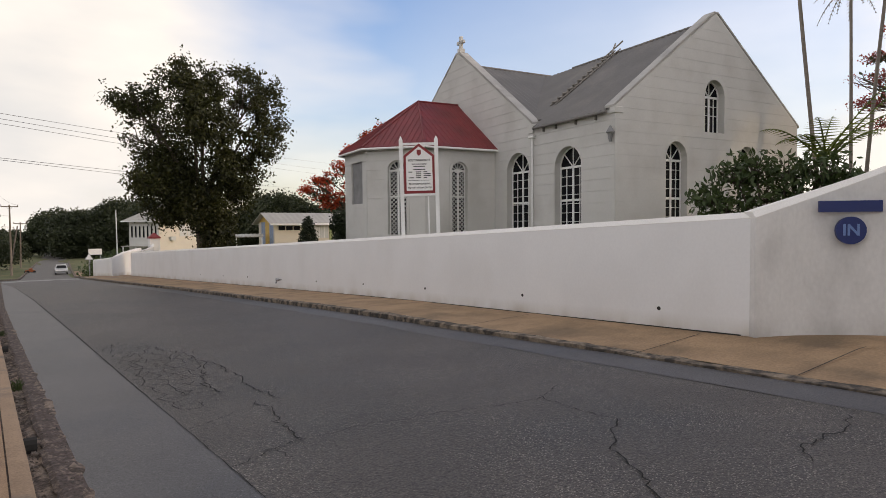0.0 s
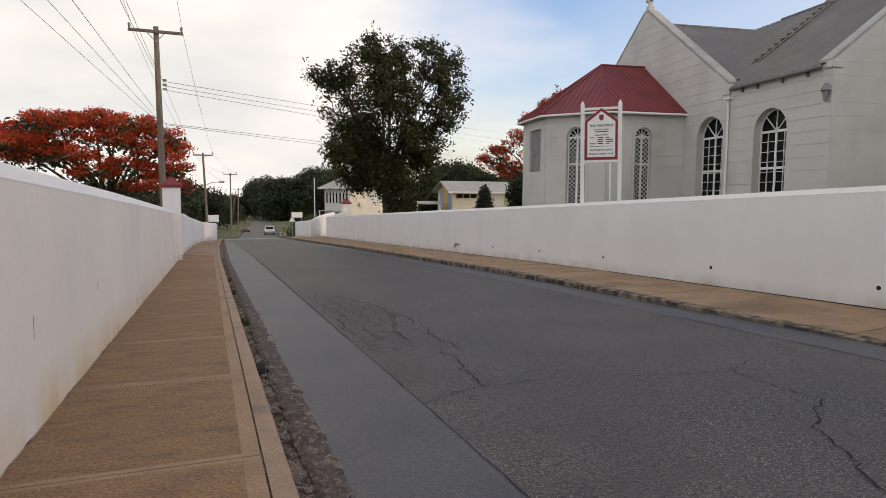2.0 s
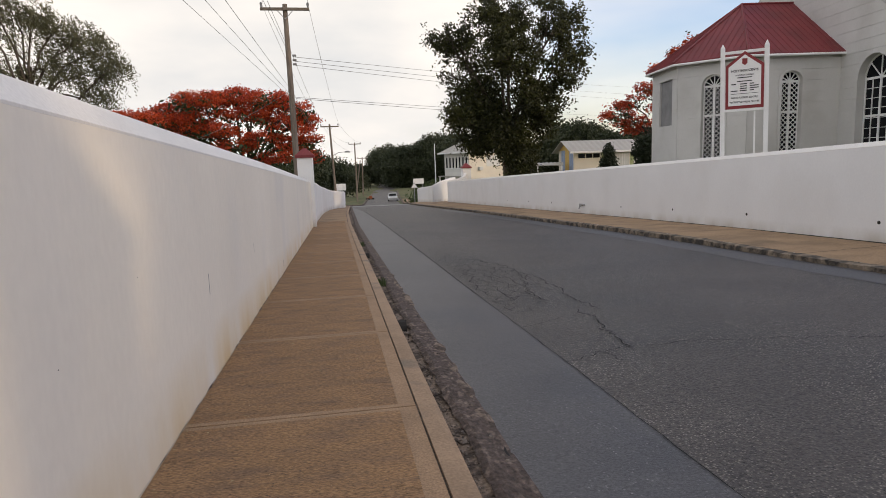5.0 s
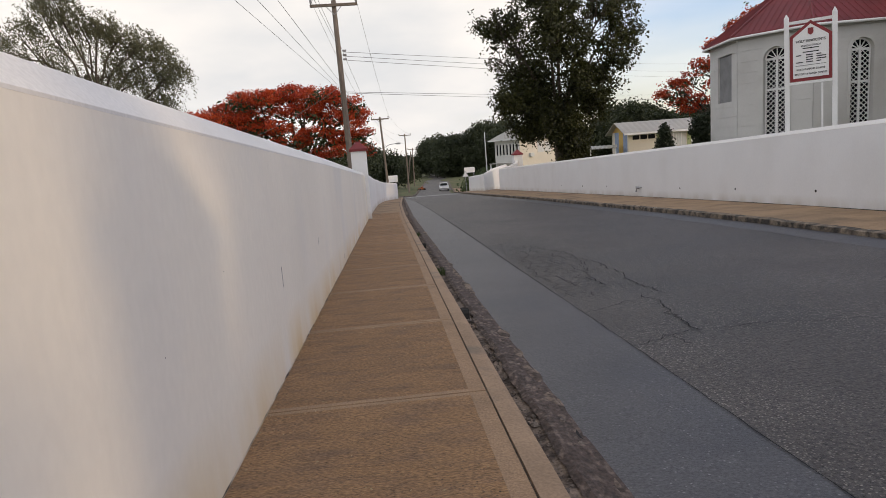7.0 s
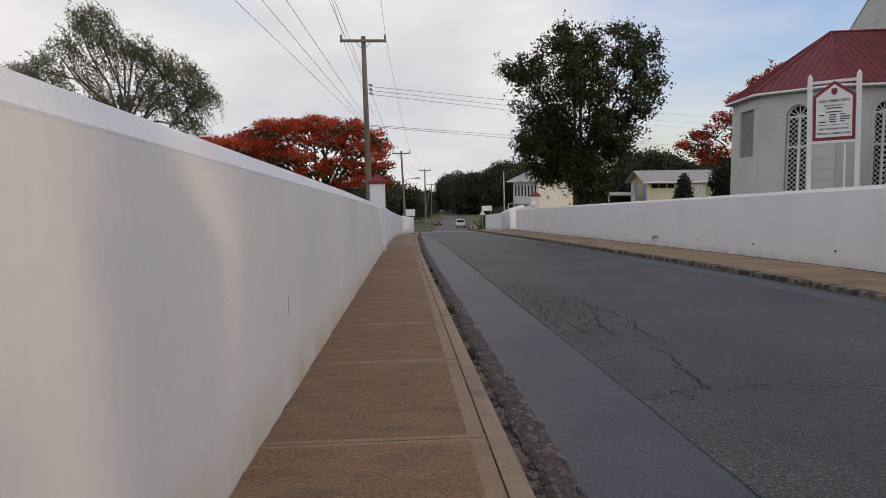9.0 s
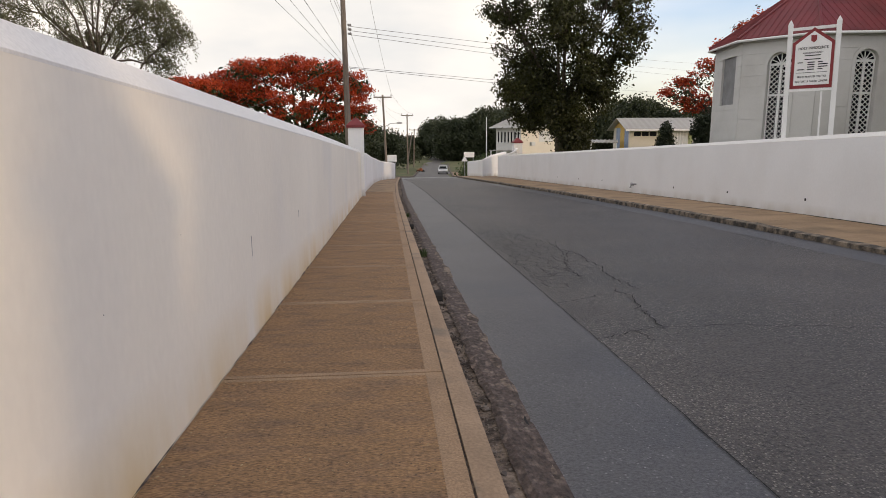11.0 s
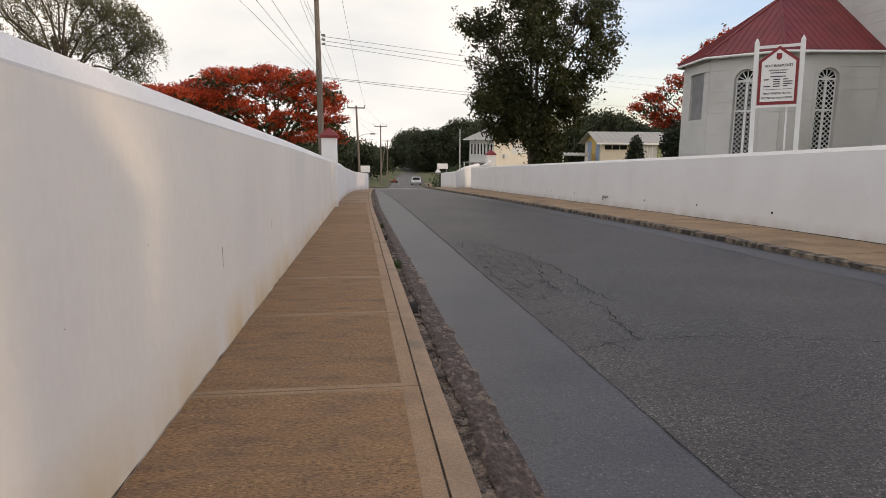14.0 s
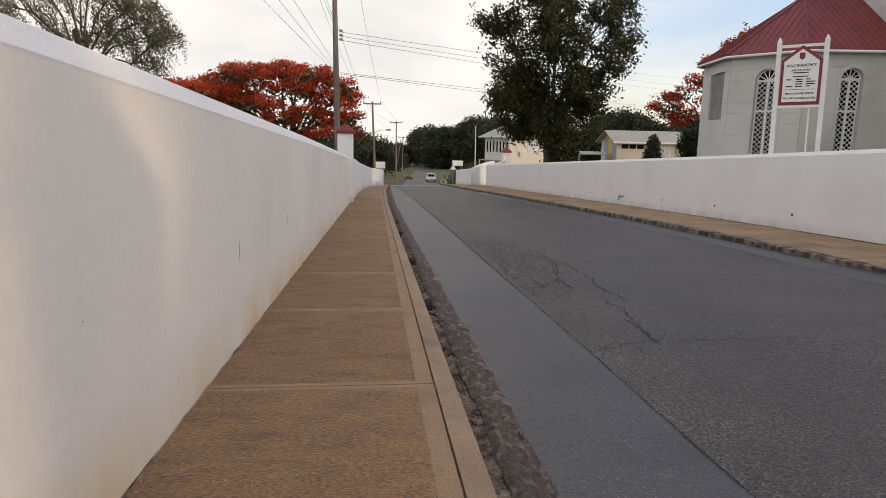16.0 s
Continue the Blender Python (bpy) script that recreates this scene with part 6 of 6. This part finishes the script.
# ---- houses in the distance ----
M_CREAM = material("cream_render", (0.60, 0.55, 0.46), 0.85, vary=0.06, scale=0.6)
M_OFFWHITE = material("white_render", (0.62, 0.61, 0.58), 0.85, vary=0.06, scale=0.6)
M_GREEN = material("pale_green_paint", (0.30, 0.34, 0.17), 0.8, vary=0.08)
M_SHEET = material("light_grey_roof", (0.36, 0.345, 0.31), 0.6, metal=0.1, vary=0.1, scale=0.7)
M_YELLOW = material("yellow_paint", (0.55, 0.36, 0.10), 0.8, vary=0.1)
M_PALE_BLUE = material("pale_blue_paint", (0.24, 0.30, 0.42), 0.8, vary=0.2)


def gable_house(m, length, depth, foot, eave, ridge):
    """A long low house; its front is the plane y = 0, x along it."""
    ob = thing("house", "long low cream house with pale green bands and grey roof", "house", at=m)
    part("wall", boxes(((0, 0, foot), (length, depth, eave)), bevel=0.01), M_CREAM, ob)
    bm = panel([(0.0, eave), (depth, eave), (depth / 2, ridge - 0.08)], [], 0.15, lambda s, d, z: (d + 0.003, s, z))
    part("gable_wall", bm, M_YELLOW, ob, "yellow gable end")
    part("gable_panel", boxes(((-0.02, 0.3, foot), (-0.002, 1.5, eave)), ((-0.02, 2.9, foot), (-0.002, 4.2, eave))), M_PALE_BLUE, ob, "pale blue painted gable panel")
    part("gable_panel", boxes(((-0.025, 1.55, foot), (-0.002, 2.85, eave + 0.4))), M_YELLOW, ob, "yellow painted gable panel")
    o = 0.6
    for a, b in ((-o, depth / 2), (depth + o, depth / 2)):
        z = eave - (ridge - eave) * o / (depth / 2)
        part("roof", roof_sheet((-o, a, z), (length + o, a, z), (length + o, b, ridge), (-o, b, ridge), 0.3, 0.03), M_SHEET, ob, "light grey metal roof")
    part("fascia", boxes(((-o, -o - 0.03, eave - 0.34), (length + o, -o, eave - 0.16))), M_TRIM, ob)
    part("band", boxes(((0.1, -0.02, eave - 0.35), (length, -0.004, eave - 0.05))), M_GREEN, ob, "pale green band under the eaves")
    x = 0.45
    for k, (w, kind) in enumerate(((2.4, "high"), (1.2, "post"), (1.9, "louvre"), (0.5, "post"), (2.2, "louvre"), (0.5, "post"), (2.2, "louvre"))):
        if x + w > length:
            break
        if kind == "high":
            for i in range(3):
                part("window", boxes(((x + i * 0.8, -0.03, eave - 0.85), (x + i * 0.8 + 0.7, -0.004, eave - 0.42))), M_DARK_GLASS, ob, "dark high window")
        elif kind == "louvre":
            win = part("window", boxes(((x, -0.03, eave - 1.75), (x + w, -0.004, eave - 0.42))), M_LOUVRE, ob, "pale louvred window")
            for i in range(int(w / 0.28)):
                part("mullion", boxes(((x + i * 0.28, -0.05, eave - 1.75), (x + i * 0.28 + 0.04, -0.03, eave - 0.42))), M_TRIM, win)
        else:
            part("pilaster", boxes(((x + 0.1, -0.06, foot), (x + min(w, 0.5), -0.004, eave - 0.36))), M_GREEN, ob)
        x += w
    return ob


ang = -3.0
gable_house(pose(24.55, 61.4, 0, 0, 0, ang), 13.0, 5.2, -4.0, 2.05, 3.05)

# two-storey house with louvred upper windows
white_house = thing("house", "two-storey pale house with a grey hipped roof", "house", at=pose(18.2, 83.4, 0, 0, 0, 28))
part("wall", boxes(((0, 0, -6), (8.5, 5.4, 2.45)), bevel=0.01), M_CREAM, white_house)
part("side_wall", boxes(((-0.02, 0.02, -6), (-0.003, 5.4, 2.4))), M_OFFWHITE, white_house, "white painted side wall")
for k in range(7):
    w = part("window", boxes(((-0.06, 0.32 + k * 0.72, 0.30), (-0.022, 0.32 + k * 0.72 + 0.32, 1.75))), M_DARK_GLASS, white_house, "tall dark louvred window")
    part("window_frame", boxes(((-0.07, 0.25 + k * 0.72, 0.24), (-0.022, 0.315 + k * 0.72, 1.8))), M_TRIM, w)
    part("window_sill", boxes(((-0.09, 0.25 + k * 0.72, 0.22), (-0.022, 0.70 + k * 0.72, 0.295))), M_TRIM, w)
part("lean_to_roof", boxes(((-1.3, 0.2, -0.85), (-0.022, 5.3, -0.75))), M_SHEET, white_house)
for k in range(3):
    part("veranda_post", boxes(((-1.25, 0.4 + k * 2.3, -6), (-1.13, 0.52 + k * 2.3, -0.86))), M_TRIM, white_house)
for x in (3.2, 4.5):
    w = part("window", boxes(((x, -0.04, 0.4), (x + 1.2, -0.004, 1.9))), M_LOUVRE, white_house, "pale shuttered window")
for x in (1.6, 6.6):
    part("wall_unit", boxes(((x, -0.35, -0.1), (x + 0.7, -0.004, 0.4)), bevel=0.02), M_LOUVRE, white_house)
bm = bmesh.new()
a = [bm.verts.new(p) for p in ((-0.7, -0.7, 2.42), (9.2, -0.7, 2.42), (9.2, 6.1, 2.42), (-0.7, 6.1, 2.42))]
r_ = [bm.verts.new(p) for p in ((2.7, 2.7, 4.6), (5.8, 2.7, 4.6))]
for f in ((a[0], a[1], r_[1], r_[0]), (a[1], a[2], r_[1]), (a[2], a[3], r_[0], r_[1]), (a[3], a[0], r_[0]), tuple(a)):
    bm.faces.new(f)
part("roof", bm, M_SHEET, white_house, "grey hipped metal roof")
part("fascia", boxes(((-0.72, -0.72, 2.28), (9.22, -0.68, 2.44)), ((-0.72, -0.67, 2.28), (-0.68, 6.1, 2.44))), M_TRIM, white_house)

# low roof between the tree and the cream house
shed = thing("shed", "low open shed with a pale sheet roof", "shed", at=pose(21.0, 63.0, 0, 0, 0, -20))
part("roof", roof_sheet((0, 0, 0.55), (2.8, 0, 0.55), (2.8, 2.2, 0.8), (0, 2.2, 0.8), 0.2), M_SHEET, shed)
for x in (0.1, 2.6):
    part("post", boxes(((x, 0.1, -3), (x + 0.1, 0.2, 0.5))), M_TRIM, shed)


# ---- roadside things far down the road ----
def triangle_sign(x, y, z, size, label):
    ob = thing("road_sign", label, "sign", group="triangular road signs", at=pose(x, y, 0))
    g = yard(x, y)
    bm = bmesh.new()
    tube(bm, [(0, 0.04, g - 0.1), (0, 0.04, z + size)], 0.035, 6)
    part("post", bm, M_METAL, ob)
    part("border", panel([(-size * 0.6, z), (size * 0.6, z), (0, z + size)], [], 0.02, lambda s, d, q: (s, d - 0.01, q)), M_LOUVRE, ob)
    part("face", panel([(-size * 0.42, z + 0.1 * size), (size * 0.42, z + 0.1 * size), (0, z + size * 0.8)], [], 0.01, lambda s, d, q: (s, d - 0.022, q)), M_BOARD, ob)


triangle_sign(8.42, 66.5, -1.42, 0.62, "pale triangular road sign on a thin post")
triangle_sign(0.55, 70.0, -2.6, 0.9, "white triangular warning sign standing on the verge")


def panel_board(x, y, w, z0, z1, label):
    ob = thing("hoarding", label, "sign", at=pose(x, y, 0))
    part("board", boxes(((-w / 2, -0.03, z0), (w / 2, 0.03, z1)), bevel=0.008), M_BOARD, ob)
    for s in (-1, 1):
        part("leg", boxes(((s * w * 0.4 - 0.04, 0.034, yard(x, y) - 0.1), (s * w * 0.4 + 0.04, 0.11, z1 - 0.05))), M_METAL, ob)


panel_board(10.6, 79.3, 1.35, -1.45, -0.78, "plain white board on two legs beside the road")
panel_board(0.6, 80.0, 1.5, -1.95, -1.1, "plain pale board on legs on the verge")

# orange machine parked at the roadside
machine = thing("roadside_machine", "small orange machine parked on the roadside verge", "machine", at=pose(6.9, 127.0, yard(6.9, 127.0), 0, 0, 20) @ Matrix.Scale(0.7, 4))
M_ORANGE = material("orange_paint", (0.30, 0.08, 0.02), 0.6, vary=0.25)
M_TYRE = material("black_rubber", (0.02, 0.02, 0.02), 0.9)
part("body", boxes(((-0.9, -0.5, 0.35), (0.8, 0.5, 0.8)), ((-0.2, -0.4, 0.8), (0.4, 0.4, 1.2)), bevel=0.05), M_ORANGE, machine)
for x in (-0.75, 0.7):
    for y in (-0.6, 0.5):
        bm = bmesh.new()
        tube(bm, [(x, y, 0.32), (x, y + 0.2, 0.32)], 0.34, 14)
        part("wheel", bm, M_TYRE, machine)


# ---- car far down the road ----
def sedan(m):
    ob = thing("car", "small silver saloon car on the road", "car", at=m)
    side = [(-2.1, 0.35), (2.1, 0.35), (2.15, 0.62), (2.0, 0.84), (1.15, 0.95), (0.45, 1.42), (-0.95, 1.46), (-1.65, 1.05), (-2.1, 0.98), (-2.18, 0.6)]
    M_SILVER = material("silver_car_paint", (0.50, 0.51, 0.53), 0.3, metal=0.7, vary=0.03, bump=0)
    rows = [[(x, w * (0.80 if z > 1.2 else 0.9 if z > 0.99 else 1.0), z) for x, z in side] for w in (-0.85, 0.85)]
    part("body", sweep(rows, closed=True), M_SILVER, ob)
    for w in (-1, 1):
        part("side_window", sweep([[(x, w * (0.70 if z > 1.2 else 0.80) * 0.985 + w * d, z) for x, z in ((1.0, 0.99), (0.42, 1.36), (-0.9, 1.39), (-1.45, 1.02))] for d in (0.0, 0.02)], closed=True), M_DARK_GLASS, ob)
        for x in (-1.3, 1.3):
            bm = bmesh.new()
            tube(bm, [(x, w * 0.66, 0.31), (x, w * 0.87, 0.31)], 0.31, 16)
            wheel = part("wheel", bm, M_TYRE, ob)
            bm = bmesh.new()
            tube(bm, [(x, w * 0.86, 0.31), (x, w * 0.885, 0.31)], 0.2, 12)
            part("rim", bm, M_METAL, wheel)
        part("headlight", boxes(((2.04, w * 0.62 - 0.16, 0.62), (2.13, w * 0.62 + 0.16, 0.76)), bevel=0.02), M_BOARD, ob)
        part("tail_light", boxes(((-2.17, w * 0.66 - 0.13, 0.72), (-2.09, w * 0.66 + 0.13, 0.92)), bevel=0.02), M_RED, ob)
    part("windscreen", sweep([[(1.08, y, 1.0), (0.5, y * 0.86, 1.39), (0.53, y * 0.86, 1.40), (1.11, y, 1.01)] for y in (-0.68, 0.68)], closed=True), M_DARK_GLASS, ob)
    part("rear_window", sweep([[(-1.60, y, 1.08), (-1.0, y * 0.86, 1.43), (-1.03, y * 0.86, 1.45), (-1.63, y, 1.10)] for y in (-0.66, 0.66)], closed=True), M_DARK_GLASS, ob)


sedan(pose(10.3, 114.0, slope(114.0) + 0.02, 0, 0, -94))
